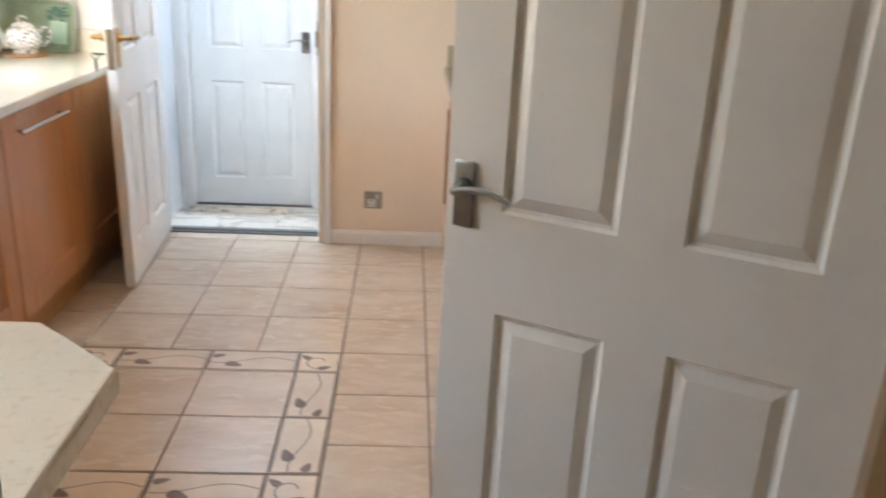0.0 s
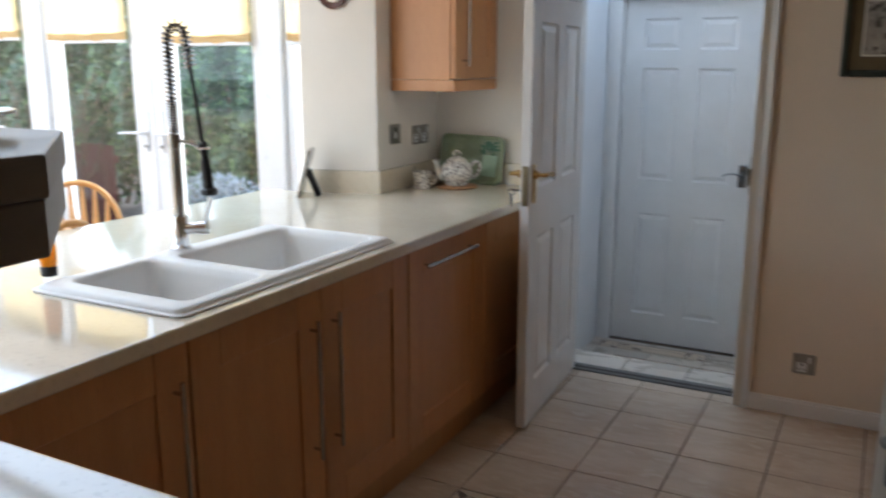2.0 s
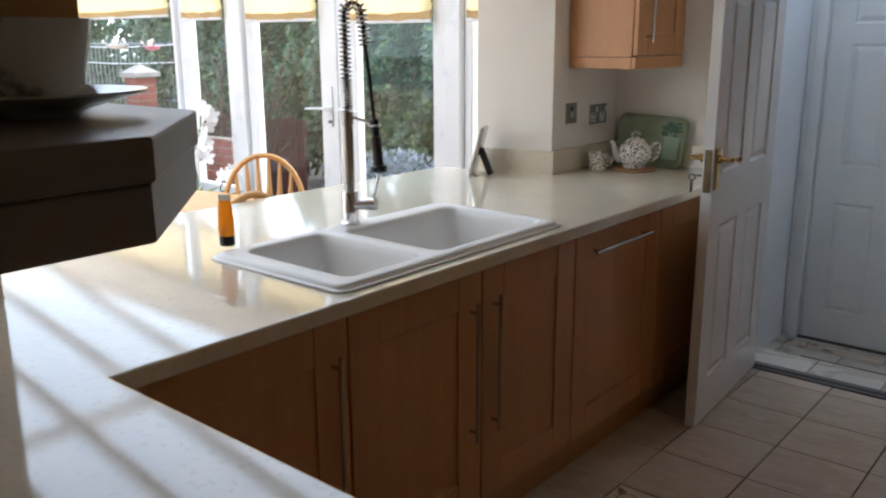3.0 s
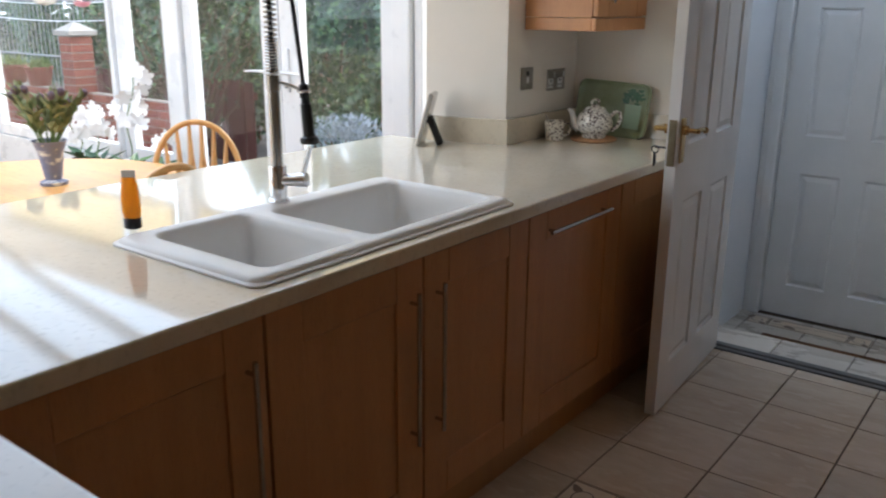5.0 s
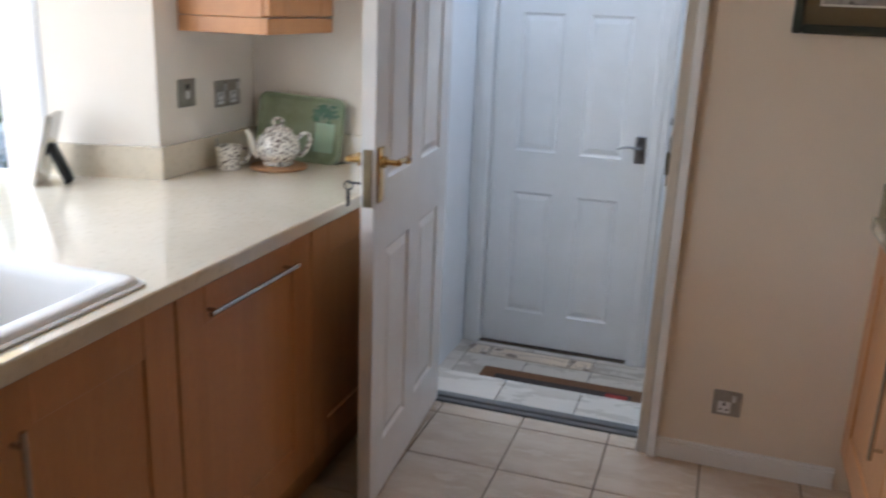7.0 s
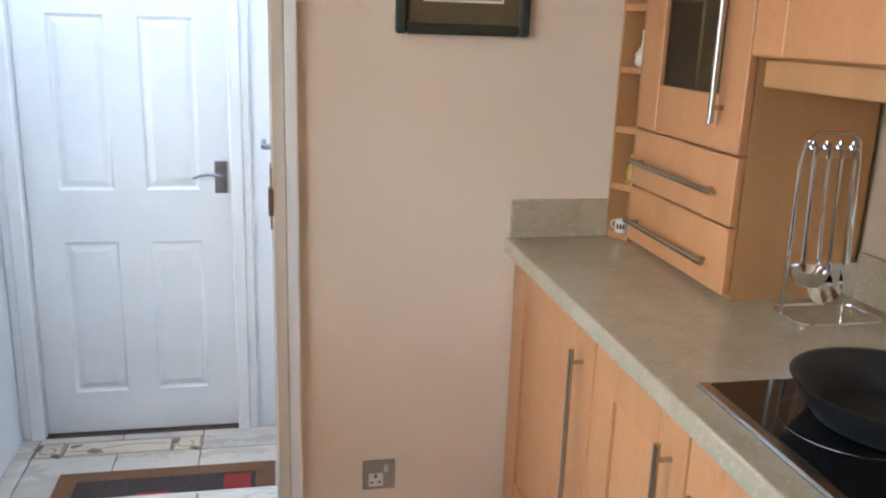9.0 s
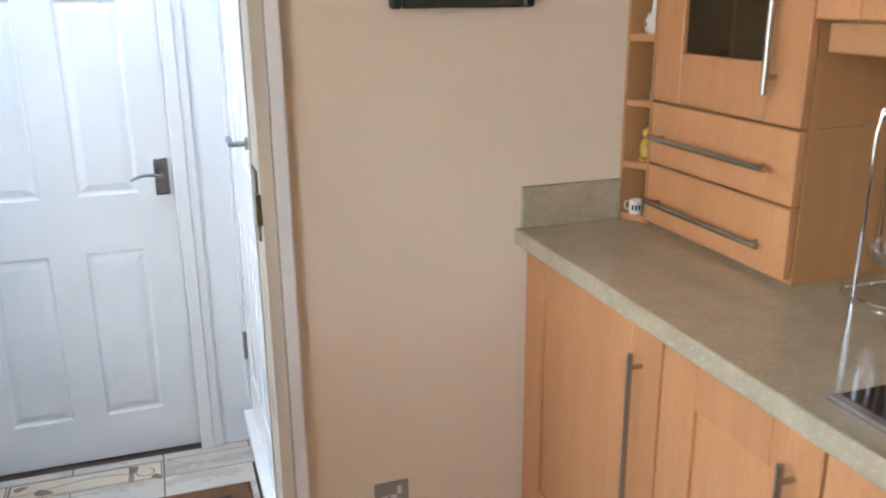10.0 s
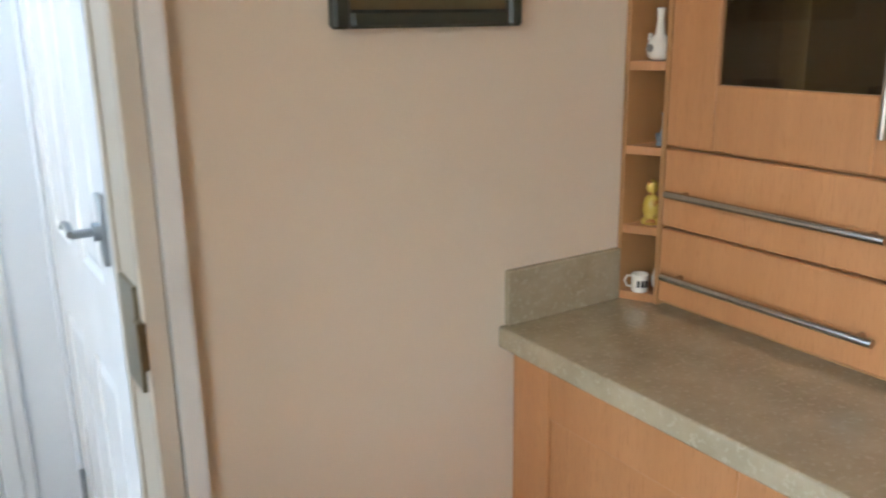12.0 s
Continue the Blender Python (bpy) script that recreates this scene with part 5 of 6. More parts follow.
# ================= DINING ROOM =================
tbl = thing("dining_table", "round honey pine pedestal dining table", "table", Matrix.Translation((-2.95, 2.25, 0)))
b = bmesh.new()
bm_lathe(b, [(0.66, 0.722), (0.675, 0.726), (0.68, 0.737), (0.675, 0.748), (0.66, 0.75)], 72)
part("tabletop", b, PINE, tbl, "", True)
b = bmesh.new()
bm_lathe(b, [(0.05, 0.08), (0.075, 0.12), (0.06, 0.2), (0.085, 0.34), (0.06, 0.5), (0.075, 0.6), (0.12, 0.7), (0.14, 0.7215)], 28)
part("pedestal", b, PINE_UP, tbl, "", True)
for k in range(4):
    a = radians(45 + 90 * k)
    b = bmesh.new()
    bm_tube(b, [(0.04 * math.cos(a), 0.04 * math.sin(a), 0.2), (0.2 * math.cos(a), 0.2 * math.sin(a), 0.13), (0.38 * math.cos(a), 0.38 * math.sin(a), 0.03)], 0.03, 10, radii=[0.04, 0.035, 0.028])
    part("leg", b, PINE_UP, tbl, "", True)


def windsor(at):
    ch = thing("windsor_chair", "honey pine hoop-back Windsor chair at the round table", "chair", at, "chairs round the table")
    b = bmesh.new()
    bm_lathe(b, [(0.2, 0.415), (0.212, 0.422), (0.215, 0.44), (0.205, 0.45), (0.1, 0.442), (0.01, 0.44)], 36)
    part("seat", b, PINE, ch, "", True)
    hoop = []
    for k in range(33):
        a = math.pi * k / 32
        z = 0.45 + 0.465 * math.sin(a) ** 0.72
        hoop.append((0.225 * math.cos(a) * (1 - 0.12 * (1 - math.sin(a))), 0.165 + 0.2 * (z - 0.45), z))
    b = bmesh.new()
    bm_tube(b, hoop, 0.0135, 10)
    part("hoop", b, PINE_UP, ch, "", True)
    for i in range(6):
        x = -0.135 + 0.054 * i
        zt = 0.45 + 0.465 * (1 - (x / 0.225) ** 2) ** 0.36
        p0, p1 = Vector((x * 0.75, 0.155, 0.444)), Vector((x, 0.165 + 0.2 * (zt - 0.45), zt))
        b = bmesh.new()
        bm_tube(b, [p0.lerp(p1, t) for t in (0, 0.25, 0.4, 0.55, 0.7, 1)], 0.007, 8, radii=[0.007, 0.009, 0.0175, 0.019, 0.012, 0.007])
        part("spindle", b, PINE_UP, ch, "", True)
    for sx in (-1, 1):
        for sy in (-1, 1):
            b = bmesh.new()
            bm_tube(b, [(sx * 0.13, sy * 0.13, 0.425), (sx * 0.15, sy * 0.15, 0.3), (sx * 0.165, sy * 0.165, 0.2), (sx * 0.19, sy * 0.19, 0.0)], 0.014, 10, radii=[0.012, 0.02, 0.014, 0.011])
            part("leg", b, PINE_UP, ch, "", True)
    return ch


c1 = windsor(pose(-2.782, 2.934, 0, 0, 0, 50))
copy_thing(c1, pose(-2.41, 2.38, 0, 0, 0, -86))
copy_thing(c1, pose(-3.62, 2.35, 0, 0, 0, 82))

vs_ = thing("flower_vase", "blue and white pedestal vase on the table", "vase", Matrix.Translation((-2.94, 2.4, 0.7502)))
b = bmesh.new()
bm_lathe(b, [(0.05, 0), (0.052, 0.012), (0.03, 0.022), (0.034, 0.04), (0.04, 0.08), (0.048, 0.13), (0.06, 0.165), (0.066, 0.172), (0.062, 0.172), (0.044, 0.13), (0.03, 0.05)], 32)
part("vase_body", b, JASPER, vs_, "", True)
bq = thing("flower_bunch", "bunch of green and purple thistle-like buds standing in the vase", "flowers", Matrix.Translation((-2.94, 2.4, 0.79)))
rnd = random.Random(11)
stems, leaves, buds = bmesh.new(), bmesh.new(), bmesh.new()


def leaf_card(bm, p, d, length, width, fold=0.25):
    """A folded pointed leaf of two halves along d."""
    d = Vector(d).normalized()
    s = d.cross(Vector((0.3, 0.2, 1))).normalized()
    u = s.cross(d)
    p = Vector(p)
    a, tip = bm.verts.new(p), bm.verts.new(p + d * length)
    mid = bm.verts.new(p + d * length * 0.5)
    l_, r_ = (bm.verts.new(p + d * length * 0.45 + q * s * width / 2 + u * fold * width) for q in (-1, 1))
    for f in ((a, mid, l_), (mid, tip, l_), (a, r_, mid), (mid, r_, tip)):
        bm.faces.new(f)


for k in range(11):
    a, lean_ = 2 * math.pi * k / 11 + rnd.uniform(-0.3, 0.3), rnd.uniform(0.25, 0.75)
    L = rnd.uniform(0.2, 0.3)
    d = Vector((lean_ * math.cos(a), lean_ * math.sin(a), 1)).normalized()
    p0 = Vector((0.02 * math.cos(a), 0.02 * math.sin(a), 0.0))
    p1 = p0 + Vector((0.012 * math.cos(a), 0.012 * math.sin(a), 0.125))
    tip = p1 + d * L * 0.72
    bm_tube(stems, [p0, p1, p1.lerp(tip, 0.5), tip], 0.0035, 6)
    bm_tube(buds, [tip, tip + d * 0.01, tip + d * 0.024, tip + d * 0.034], 0.01, 8, radii=[0.006, 0.013, 0.014, 0.006])
    for j in range(15):
        q = p1.lerp(tip, rnd.uniform(0.15, 1.0))
        w = Vector((rnd.gauss(0, 0.7), rnd.gauss(0, 0.7), rnd.uniform(0.4, 1.4))) + d * 0.6
        leaf_card(leaves, q, w, rnd.uniform(0.05, 0.08), rnd.uniform(0.026, 0.04))
part("stems", stems, LEAF_L, bq, "", True)
part("leaves", leaves, LEAF_G, bq)
part("buds", buds, BUD, bq, "purple buds", True)


# orchids by the window
def orchid(at, height, blooms, seed, spread=0.07, low=4):
    rnd_ = random.Random(seed)
    o = thing("orchid", "white moth orchid in a dark pot by the window", "orchid", at, "orchids by the window")
    b_ = bmesh.new()
    bm_lathe(b_, [(0.06, 0), (0.065, 0.005), (0.08, 0.14), (0.084, 0.145), (0.076, 0.145), (0.06, 0.02)], 24)
    part("pot", b_, BLACK, o, "dark pot", True)
    b_ = bmesh.new()
    for k in range(6):
        a_ = 2 * math.pi * k / 6
        leaf_card(b_, (0.02 * math.cos(a_), 0.02 * math.sin(a_), 0.14), (math.cos(a_), math.sin(a_), 0.5), 0.16, 0.06)
    part("leaves", b_, LEAF, o)
    b_ = bmesh.new()
    line_ = [Vector((0.01 + 0.10 * (k / 10) ** 2, 0.02 * math.sin(k), 0.14 + (height - 0.14) * k / 10)) for k in range(11)]
    bm_tube(b_, line_, 0.004, 6)
    part("stem", b_, LEAF_L, o, "", True)
    for k in range(blooms):
        b_ = bmesh.new()
        c = line_[min(10, low + int((10.5 - low) * k / blooms))] + Vector((rnd_.uniform(-spread, spread), rnd_.uniform(-0.05, 0.05), rnd_.uniform(-0.03, 0.03)))
        turn = Matrix.Translation(c) @ Euler((radians(90 + rnd_.uniform(-25, 25)), 0, radians(20 + rnd_.uniform(-45, 45)))).to_matrix().to_4x4()
        hub = b_.verts.new(turn @ Vector((0, 0, 0.002)))
        for j in range(5):
            a_ = 2 * math.pi * j / 5 + 0.3
            wide = 0.032 if j in (0, 2, 3) else 0.042
            ring_ = [(0.3, 1), (0.75, 1), (1.0, 0.15)]
            left_ = [b_.verts.new(turn @ Vector((0.055 * r_ * math.cos(a_) - wide * q_ * 0.5 * math.sin(a_), 0.055 * r_ * math.sin(a_) + wide * q_ * 0.5 * math.cos(a_), 0.008 * r_))) for r_, q_ in ring_]
            right_ = [b_.verts.new(turn @ Vector((0.055 * r_ * math.cos(a_) + wide * q_ * 0.5 * math.sin(a_), 0.055 * r_ * math.sin(a_) - wide * q_ * 0.5 * math.cos(a_), 0.008 * r_))) for r_, q_ in ring_]
            b_.faces.new((hub, left_[0], right_[0]))
            for i_ in range(2):
                b_.faces.new((left_[i_], left_[i_ + 1], right_[i_ + 1], right_[i_]))
        part("bloom", b_, PETAL, o, "white bloom" if k == 0 else "")


st_ = thing("plant_stand", "low dark wooden plant stand by the window", "stand", Matrix.Translation((-4.5, 3.66, 0)))
part("top", boxes((-0.55, 0.45, -0.13, 0.13, 0.27, 0.3), bevel=0.004), DARKWOOD, st_)
for sx in (-0.5, 0.4):
    for sy in (-0.1, 0.1):
        part("leg", boxes((sx - 0.018, sx + 0.018, sy - 0.018, sy + 0.018, 0, 0.2698), bevel=0.003), DARKWOOD, st_)
orchid(pose(-4.44, 3.66, 0.3002, 0, 0, 10), 0.76, 13, 2, 0.075, 5)
orchid(pose(-4.2, 3.68, 0.3002, 0, 0, 10), 0.38, 4, 4, 0.06, 8)
orchid(pose(-4.72, 3.64, 0.3002, 0, 0, 190), 0.46, 18, 7, 0.12, 6)
orchid(pose(-4.95, 3.66, 0.3002, 0, 0, 190), 0.38, 9, 9, 0.1, 7)

# ================= GARDEN =================
structure("ground", boxes((-60, 60, -60, 80, -0.45, -0.31)), PAVING, "grey garden paving")
fn = thing("garden_fence", "red-brown stained board fence below the hedge", "fence")
for k in range(24):
    x = -10.6 + 0.152 * k
    part("board", boxes((x, x + 0.143, 6.75 + 0.012 * (k % 2), 6.77 + 0.012 * (k % 2), -0.31, 0.6 + 0.01 * math.sin(k * 2.1)), bevel=0.003), FENCE, fn)
part("rail", boxes((-10.6, -6.96, 6.785, 6.83, 0.4, 0.48)), FENCE, fn)

# leafy hedge: woody stems with many small leaves, ragged at the top
hd = tagged(new("hedge"), "dense dark green ivy-leaved hedge behind the windows", "hedge", "", "stuff")
rnd = random.Random(21)
b = bmesh.new()
for k in range(60):
    x, y = rnd.uniform(-11.0, -2.5), rnd.uniform(7.9, 8.3)
    p = [Vector((x, y, -0.31))]
    for j in range(6):
        p.append(p[-1] + Vector((rnd.gauss(0, 0.09), rnd.gauss(0, 0.08), rnd.uniform(0.3, 0.55))))
    bm_tube(b, p, 0.02, 5, radii=[0.03 * (1 - 0.13 * j) for j in range(7)])
part("branches", b, BARK, hd, "", True)
co, fa = [], []
for k in range(42000):
    x = rnd.uniform(-11.2, -2.2)
    hgt = 2.5 + 0.35 * math.sin(x * 1.7) + 0.2 * math.sin(x * 4.1 + 1)
    z = -0.2 + (hgt + 0.2) * rnd.random() ** 0.9
    bulge = 0.22 * math.sin(x * 3.1 + z * 1.3) + 0.15 * math.sin(x * 7.3 - z * 4.2)
    y = 7.45 + bulge + abs(rnd.gauss(0, 0.22))
    L, W = rnd.uniform(0.07, 0.13), rnd.uniform(0.05, 0.09)
    d = Vector((rnd.gauss(0, 1), -abs(rnd.gauss(0, 0.6)), rnd.gauss(-0.4, 0.7))).normalized()
    s = d.cross(Vector((rnd.gauss(0, 0.4), -1, rnd.gauss(0.4, 0.4)))).normalized() * W / 2
    p = Vector((x, y, z))
    n = len(co)
    co += [p, p + d * L * 0.45 + s, p + d * L, p + d * L * 0.45 - s]
    fa.append((n, n + 1, n + 2, n + 3))
me = bpy.data.meshes.new("foliage")
me.from_pydata([tuple(v) for v in co], [], fa)
me.materials.append(LEAF)
fo = new("foliage", me)
fo.parent = hd
# pale bush before the fence
sb = thing("silver_bush", "low silvery leaved bush in front of the fence", "bush", Matrix.Translation((-5.0, 6.15, -0.31)) @ Matrix.Diagonal((1.2, 1.0, 0.84, 1.0)))
b = bmesh.new()
for k in range(1500):
    a, e, r = rnd.uniform(0, 2 * math.pi), rnd.uniform(0.1, 1.5), rnd.uniform(0.35, 0.62)
    d = Vector((math.cos(a) * math.cos(e), math.sin(a) * math.cos(e), math.sin(e)))
    leaf_card(b, Vector((0, 0, 0.32)) + d * r * Vector((1.3, 0.8, 1.0)).length * 0.52, d + Vector((rnd.gauss(0, 0.5), rnd.gauss(0, 0.5), rnd.gauss(0, 0.5))), rnd.uniform(0.05, 0.09), 0.02)
part("leaves", b, SILVER, sb)
b = bmesh.new()
for k in range(14):
    a = 2 * math.pi * k / 14
    bm_tube(b, [(0, 0, 0), (0.1 * math.cos(a), 0.1 * math.sin(a), 0.35), (0.36 * math.cos(a), 0.36 * math.sin(a), 0.72)], 0.008, 5)
part("twigs", b, BARK, sb, "", True)


# brick pier and low brick wall
def brick_thing(name, label, category, x0, y0, nx, ny, nz, z0):
    ob = thing(name, label, category)
    L, D, Hh, J = 0.215, 0.1025, 0.065, 0.01
    W, Dp = nx * (L + J) - J, ny * (D + J) - J
    part("mortar_core", boxes((x0 + 0.004, x0 + W - 0.004, y0 + 0.004, y0 + Dp - 0.004, z0, z0 + nz * (Hh + J))), MORTAR, ob)
    me_ = None
    for k in range(nz):
        off = 0 if k % 2 == 0 else -(L + J) / 2
        for i in range(math.ceil(nx) + (k % 2)):
            xa, xb = max(x0, x0 + off + i * (L + J)), min(x0 + W, x0 + off + i * (L + J) + L)
            if xb - xa < 0.05:
                continue
            full = abs(xb - xa - L) < 1e-4
            if full and me_:
                o = new("brick", me_)
                o.parent = ob
            else:
                o = part("brick", boxes((0, xb - xa, 0, Dp, 0, Hh), bevel=0.004), BRICK, ob)
                if full:
                    me_ = o.data
            o.location = (xa, y0 - 0.003, z0 + k * (Hh + J))
    return ob, W, Dp


pier, W, Dp = brick_thing("brick_pier", "red brick gate pier with a pale pointed cap", "pier", -7.575, 5.0, 1, 2, 19, -0.31)
b = bmesh.new()
zt = -0.31 + 19 * 0.075
bm_box(b, -7.605, -7.575 + W + 0.03, 4.96, 5.0 + Dp + 0.04, zt, zt + 0.05, bevel=0.006)
bmesh.ops.create_cone(b, cap_ends=True, segments=4, radius1=0.18, radius2=0.02, depth=0.07, matrix=Matrix.Translation((-7.575 + W / 2, 5.0 + Dp / 2, zt + 0.085)) @ Matrix.Rotation(radians(45), 4, "Z"))
part("cap", b, CAPSTONE, pier, "pale capstone")
brick_thing("garden_wall", "low red brick garden wall", "wall", -12.07, 5.1, 20, 1, 12, -0.31)
brick_thing("garden_wall", "low red brick garden wall", "wall", -7.355, 5.1, 6, 1, 12, -0.31)
rl = thing("railing", "grey metal railings above the low wall", "railing")
for z in (0.62, 1.42):
    b = bmesh.new()
    bm_cyl(b, (-14.5, 7.4, z), (-10.2, 7.4, z), 0.014, n=8)
    part("rail", b, RAIL, rl, "", True)
for k in range(34):
    b = bmesh.new()
    bm_cyl(b, (-14.4 + 0.125 * k, 7.4, -0.31), (-14.4 + 0.125 * k, 7.4, 1.48), 0.008, n=6)
    part("upright", b, RAIL, rl, "", True)
hg_ = tagged(new("far_trees"), "dark green shrubs beyond the railings", "shrubs", "", "stuff")
co, fa = [], []
for k in range(24000):
    x = rnd.uniform(-26, -6.8)
    hgt = 2.6 + 0.5 * math.sin(x * 0.9) + 0.3 * math.sin(x * 2.3)
    z = -0.2 + hgt * rnd.random()
    p = Vector((x, 10.2 + 0.5 * math.sin(x * 1.9 + z) + abs(rnd.gauss(0, 0.4)), z))
    d = Vector((rnd.gauss(0, 1), -abs(rnd.gauss(0, 0.6)), rnd.gauss(-0.2, 0.7))).normalized() * rnd.uniform(0.12, 0.22)
    s = d.cross(Vector((0.1, -1, 0.3))).normalized() * 0.06
    n = len(co)
    co += [p, p + d * 0.45 + s, p + d, p + d * 0.45 - s]
    fa.append((n, n + 1, n + 2, n + 3))
me = bpy.data.meshes.new("foliage")
me.from_pydata([tuple(v) for v in co], [], fa)
me.materials.append(LEAF)
fo = new("foliage", me)
fo.parent = hg_

# small bird feeders held to the outside of the wide window
for x, z, w, m_, lab in ((-5.87, 1.4, 0.13, CHINA, "white oval bird feeder held to the window glass"), (-5.34, 1.39, 0.085, PINKISH, "small pink feeder tray with white bird on window glass")):
    o = thing("bird_feeder", lab, "bird feeder", Matrix.Translation((x, 3.9278, z)))
    b = bmesh.new()
    bm_lathe(b, [(0.25 * w, 0), (0.8 * w, 0.012), (w, 0.035), (0.97 * w, 0.036), (0.76 * w, 0.016), (0.05 * w, 0.006)], 28, (0, 0.5 * w + 0.012, 0), 0.5)
    part("tray", b, m_, o, "", True)
    b = bmesh.new()
    for sx in (-0.6, 0.6):
        bm_cyl(b, (sx * w, 0.0, 0.06), (sx * w, 0.012, 0.06), 0.014, 0.008, 14)
        bm_cyl(b, (sx * w, 0.01, 0.06), (sx * w, 0.25 * w + 0.012, 0.028), 0.003, n=6)
    part("suction_cups", b, PLASTIC, o, "clear suction cups", True)
    b = bmesh.new()
    bm_tube(b, [(-0.45 * w, 0.5 * w, 0.045), (-0.1 * w, 0.5 * w, 0.06), (0.2 * w, 0.5 * w, 0.07), (0.32 * w, 0.5 * w, 0.085)], 0.015, 10, radii=[0.004, 0.02, 0.014, 0.006])
    bm_cyl(b, (0, 0.5 * w + 0.012, 0.008), (0, 0.5 * w, 0.05), 0.004, n=6)
    part("bird_shape", b, CHINA, o, "white bird shape", True)

# planted pots on the low wall, a washing line and a bare shrub
def pot_plant(x, y, z, seed):
    r_ = random.Random(seed)
    o = thing("pot_plant", "terracotta pot with small green plants on the garden wall", "plant pot", Matrix.Translation((x, y, z)), "pots on the garden wall")
    b_ = bmesh.new()
    bm_lathe(b_, [(0.09, 0), (0.1, 0.01), (0.13, 0.16), (0.14, 0.165), (0.14, 0.19), (0.12, 0.19), (0.09, 0.05)], 20)
    part("pot", b_, BRICK, o, "terracotta pot", True)
    b_ = bmesh.new()
    for k in range(120):
        a_, e_ = r_.uniform(0, 6.28), r_.uniform(0.3, 1.5)
        leaf_card(b_, (r_.gauss(0, 0.05), r_.gauss(0, 0.05), 0.16), (math.cos(a_) * math.cos(e_), math.sin(a_) * math.cos(e_), math.sin(e_)), r_.uniform(0.06, 0.16), 0.03)
    part("leaves", b_, LEAF_L, o)


for i, x in enumerate((-8.35, -8.85, -9.7)):
    pot_plant(x, 5.17, -0.31 + 12 * 0.075, i)
ln = thing("washing_line", "white washing line across the garden", "line")
b = bmesh.new()
for z_ in (1.43, 1.24):
    bm_tube(b, [(-11 + 0.2625 * k, 5.9, z_ - 0.04 * math.sin(math.pi * k / 12)) for k in range(13)], 0.006, 6)
part("cord", b, UPVC, ln, "", True)
for x in (-11, -7.85):
    b = bmesh.new()
    bm_cyl(b, (x, 5.9, -0.31), (x, 5.9, 1.5), 0.025, n=10)
    part("post", b, RAIL, ln, "", True)
sh = thing("bare_shrub", "twiggy shrub with brown and green leaves by the fence", "shrub", Matrix.Translation((-7.6, 6.3, -0.31)))
b, lv, gv = bmesh.new(), bmesh.new(), bmesh.new()
rnd = random.Random(31)
for k in range(46):
    a = rnd.uniform(0, 6.28)
    p = [Vector((0, 0, 0))]
    d = Vector((0.5 * math.cos(a), 0.4 * math.sin(a), 1)).normalized()
    for j in range(7):
        p.append(p[-1] + (d + Vector((rnd.gauss(0, 0.35), rnd.gauss(0, 0.35), rnd.gauss(0, 0.2)))) * 0.24)
        for m_ in range(4):
            leaf_card(lv if m_ < 1 else gv, p[-1], (rnd.gauss(0, 1), rnd.gauss(0, 1), rnd.gauss(0, 1)), 0.065, 0.034)
    bm_tube(b, p, 0.01, 5, radii=[0.016 * (1 - 0.11 * j) for j in range(8)])
part("twigs", b, BARK, sh, "", True)
part("leaves", lv, BARK, sh, "withered brown leaves")
part("leaves", gv, LEAF, sh, "dark green leaves")

# ================= FLOOR TILES =================
floor_ob, ufloor_ob, step_ob = bpy.data.objects["floor"], bpy.data.objects["utility_floor"], bpy.data.objects["doorstep"]
tile_mesh = {}


def tile(x0, x1, y0, y1, parent, mat=TILE, z=0.0, name="tile"):
    key = (round(x1 - x0, 3), round(y1 - y0, 3), mat.name)
    if key not in tile_mesh:
        g = 0.0023
        o = part(name, boxes((-(x1 - x0) / 2 + g, (x1 - x0) / 2 - g, -(y1 - y0) / 2 + g, (y1 - y0) / 2 - g, -0.008, 0.0), bevel=0.0016), mat, parent)
        tile_mesh[key] = o.data
    else:
        o = new(name, tile_mesh[key])
        o.parent = parent
    o.location = ((x0 + x1) / 2, (y0 + y1) / 2, z)
    return o


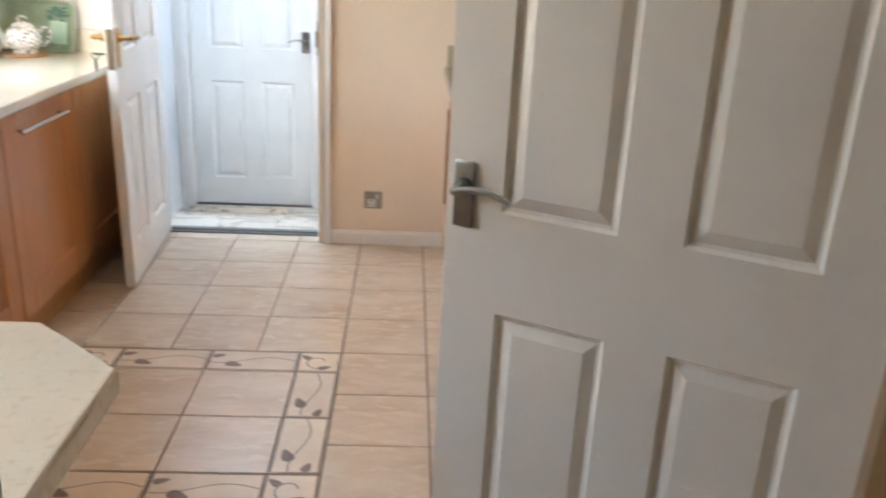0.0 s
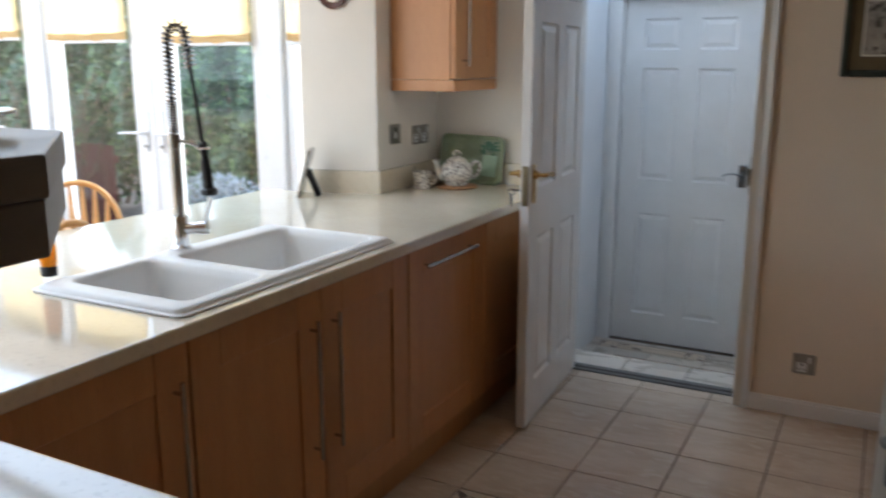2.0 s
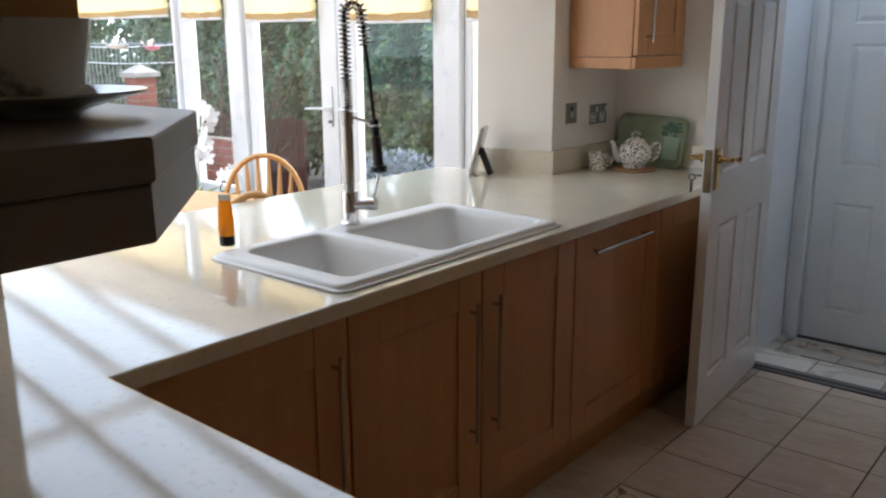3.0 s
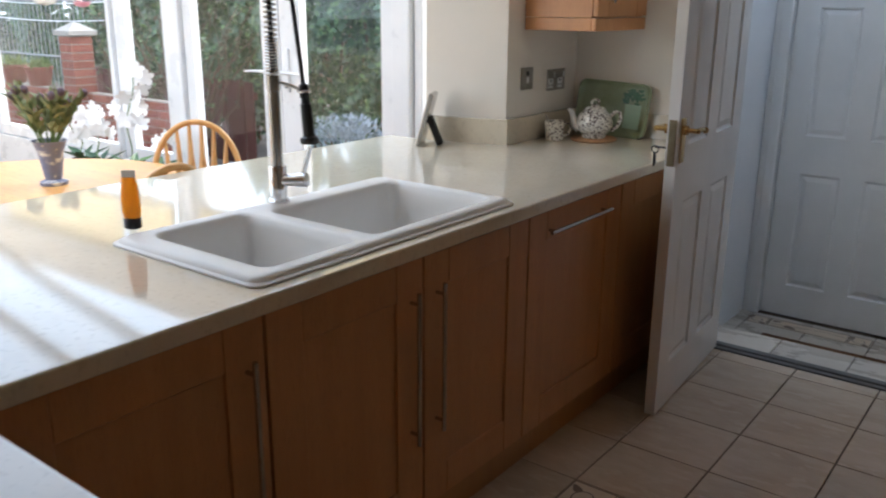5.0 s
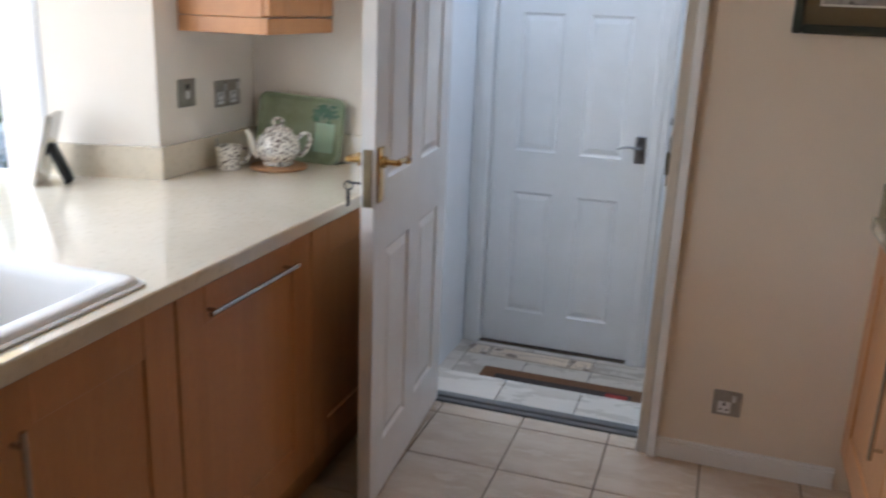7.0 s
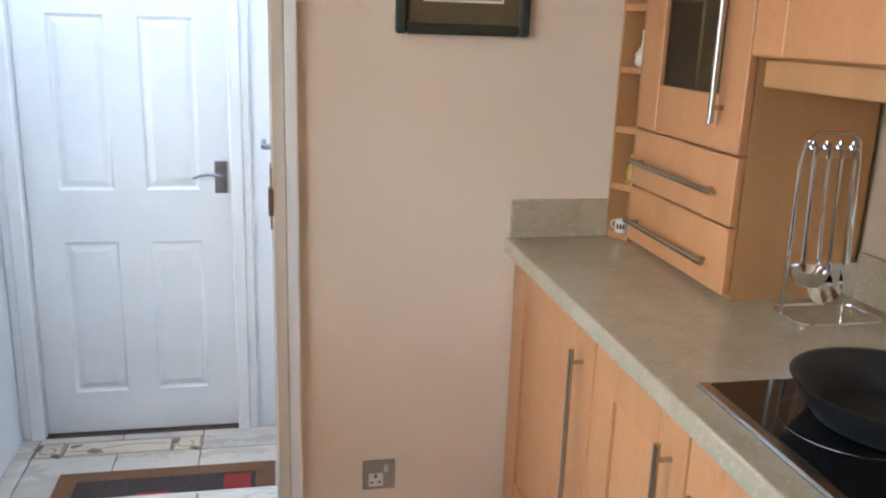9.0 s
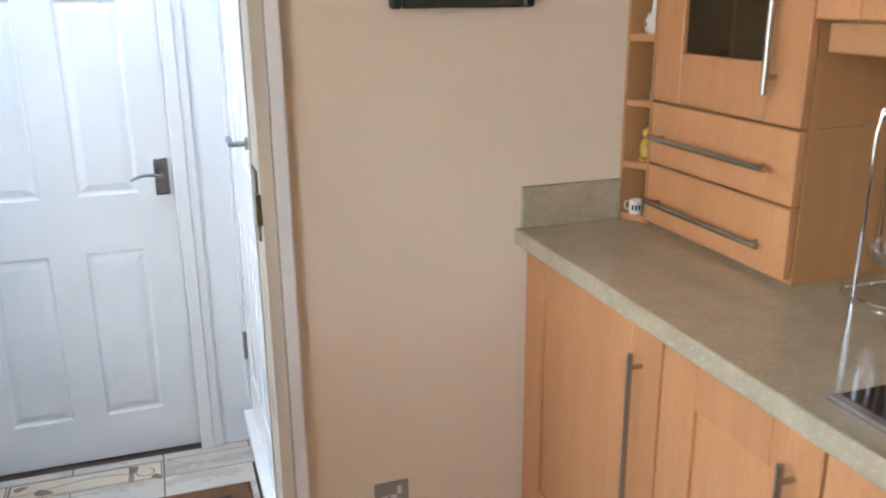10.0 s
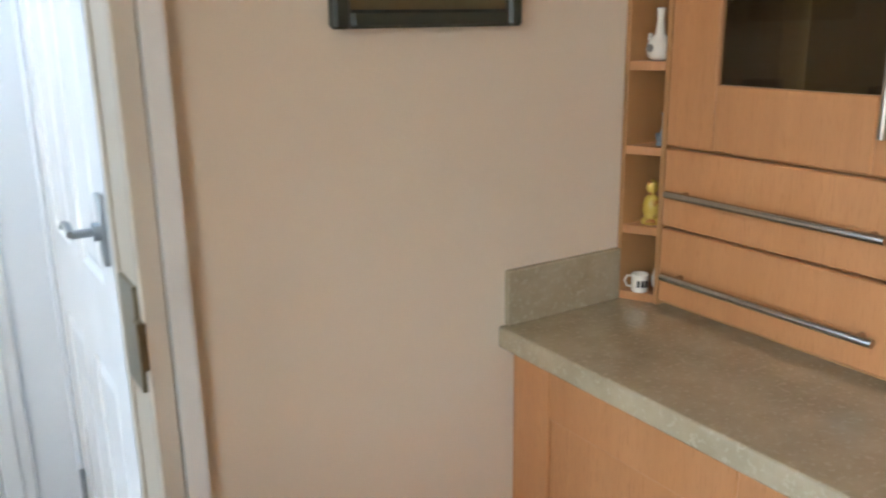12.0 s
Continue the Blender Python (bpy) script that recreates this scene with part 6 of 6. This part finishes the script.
def vine(x0, x1, y0, y1, parent, z=0.0):
    """A pale border tile with a winding stem and leaves let into it."""
    t = tile(x0, x1, y0, y1, parent, BORDER, z, "border_tile")
    w, h = x1 - x0, y1 - y0
    key = ("vine", round(w, 3), round(h, 3))
    if key not in tile_mesh:
        bm = bmesh.new()
        L, T = (w, h) if w >= h else (h, w)

        def place(a, c):
            return (a, c, 0.0005) if w >= h else (c, a, 0.0005)

        def quad(pts):
            bm.faces.new([bm.verts.new(place(*p)) for p in pts])

        n = 22
        if abs(w - h) < 0.02:
            for k in range(20):
                a0, a1 = 0.3 + 4.6 * k / 20, 0.3 + 4.6 * (k + 1) / 20
                r0, r1 = T * (0.12 + 0.018 * k * 0.6), T * (0.12 + 0.018 * (k + 1) * 0.6)
                quad([(r0 * math.cos(a0), r0 * math.sin(a0)), (r1 * math.cos(a1), r1 * math.sin(a1)), ((r1 + 0.005) * math.cos(a1), (r1 + 0.005) * math.sin(a1)), ((r0 + 0.005) * math.cos(a0), (r0 + 0.005) * math.sin(a0))])
            spots = ((0.02, -0.045, 0.4, 1.0), (-0.045, 0.03, 2.4, 1.0))
        else:
            f = lambda a: T * 0.15 * math.sin(1.7 * math.pi * a / L + 0.5)
            for k in range(n):
                a0, a1 = -L / 2 + 0.01 + (L - 0.02) * k / n, -L / 2 + 0.01 + (L - 0.02) * (k + 1) / n
                quad([(a0, f(a0) - 0.0022), (a1, f(a1) - 0.0022), (a1, f(a1) + 0.0022), (a0, f(a0) + 0.0022)])
            spots = ((-L * 0.41, T * 0.2, 0.35, 1.0), (-L * 0.22, -T * 0.2, -0.35, 1.35))
        for a, c, turn, big in spots:
            pts = []
            for k in range(12):
                q = 2 * math.pi * k / 12
                px, py = big * 0.024 * math.cos(q) * (1 + 0.2 * math.cos(q)), big * 0.014 * math.sin(q) * (1 - 0.35 * math.cos(q))
                pts.append((a + px * math.cos(turn) - py * math.sin(turn), c + px * math.sin(turn) + py * math.cos(turn)))
            quad(pts)
        g = 0.0035
        for a, b_, c, d_ in ((-L / 2 + g, L / 2 - g, T / 2 - 0.010, T / 2 - 0.005), (-L / 2 + g, L / 2 - g, -T / 2 + 0.005, -T / 2 + 0.010)):
            quad([(a, c), (b_, c), (b_, d_), (a, d_)])
        for a in (-L / 2 + g, L / 2 - g - 0.004):
            quad([(a, -T / 2 + 0.0105), (a + 0.004, -T / 2 + 0.0105), (a + 0.004, T / 2 - 0.0105), (a, T / 2 - 0.0105)])
        o = part("vine_inlay", bm, VINE, t, "grey-brown vine pattern")
        tile_mesh[key] = o.data
    else:
        o = new("vine_inlay", tile_mesh[key])
        o["label"] = "grey-brown vine pattern"
        o.parent = t
    return t


PX, PY = 0.3135, 0.3035
BX0, BX1, BY0, BY1, BW = 0.077 - 3 * PX, 0.077, 2.886 - 3 * PY, 2.886, 0.153
xs = [0.077 + PX * k for k in range(-4, 4)]
ys = [2.886 + PY * k for k in range(-13, 4)]
for xa in xs:
    for ya in ys:
        xb, yb = min(xa + PX, 1.075), min(ya + PY, 4.186)
        if xa > 1.0 or ya > 4.1 or yb < -1.2:
            continue
        if xa >= BX0 - 0.01 and xb <= BX1 + 0.01 and ya >= BY0 - 0.01 and yb <= BY1 + 0.01:
            continue
        if xa < 1.0 and yb - ya > 0.03:
            tile(xa, xb, ya, yb, floor_ob)
for xa in (0.077 + PX * k for k in range(-4, 1)):
    x0_, x1_ = max(xa, -0.934), min(xa + PX, -0.136)
    if x1_ - x0_ > 0.02:
        tile(x0_, x1_, 2.886 + 4 * PY + 0.001, 4.186, floor_ob)
# decorated square: border of vine tiles round four plain tiles
ix0, ix1, iy0, iy1 = BX0 + BW, BX1 - BW, BY0 + BW, BY1 - BW
hx, hy = (ix1 - ix0) / 2, (iy1 - iy0) / 2
for i in range(2):
    for j in range(2):
        tile(ix0 + i * hx, ix0 + (i + 1) * hx, iy0 + j * hy, iy0 + (j + 1) * hy, floor_ob)
    for y0_ in (BY0, iy1):
        vine(ix0 + i * hx, ix0 + (i + 1) * hx, y0_, y0_ + BW, floor_ob)
    for x0_ in (BX0, ix1):
        vine(x0_, x0_ + BW, iy0 + i * hy, iy0 + (i + 1) * hy, floor_ob)
for x0_ in (BX0, ix1):
    for y0_ in (BY0, iy1):
        vine(x0_, x0_ + BW, y0_, y0_ + BW, floor_ob)
# threshold row and utility floor
for a, b_ in ((-1.107, -0.995), (-0.995, -0.69), (-0.69, -0.385), (-0.385, -0.106)):
    tile(a, b_, 4.2615, 4.474, step_ob, TILE_U)
tagged(part("step_riser", boxes((-1.107, -0.13, 4.4745, 4.482, UF, -0.009)), TRIM), "cream painted riser of the doorway step", "step")
UY = 5.19
for x0_ in [-0.43 + 0.305 * k for k in range(-5, 2)]:
    tile(x0_, min(x0_ + 0.305, -0.113), UY, 5.235, ufloor_ob, TILE_U, UF)
for x0_ in [-0.43 + 0.305 * k for k in range(-5, 2)]:
    for j in range(3):
        x1_, y0_ = min(x0_ + 0.305, -0.113), UY - 0.115 - 0.305 * (j + 1)
        if x1_ - x0_ > 0.02 and y0_ > 4.0:
            tile(x0_, x1_, max(y0_, 4.483), y0_ + 0.305, ufloor_ob, TILE_U, UF)
vine(-1.04, -0.935, UY - 0.115, UY, ufloor_ob, UF)
vine(-0.935, -0.54, UY - 0.115, UY, ufloor_ob, UF)
vine(-0.54, -0.43, UY - 0.115, UY, ufloor_ob, UF)
tile(-0.43, -0.113, UY - 0.115, UY, ufloor_ob, TILE_U, UF)
tile(-1.107, -1.04, UY - 0.115, UY, ufloor_ob, TILE_U, UF)
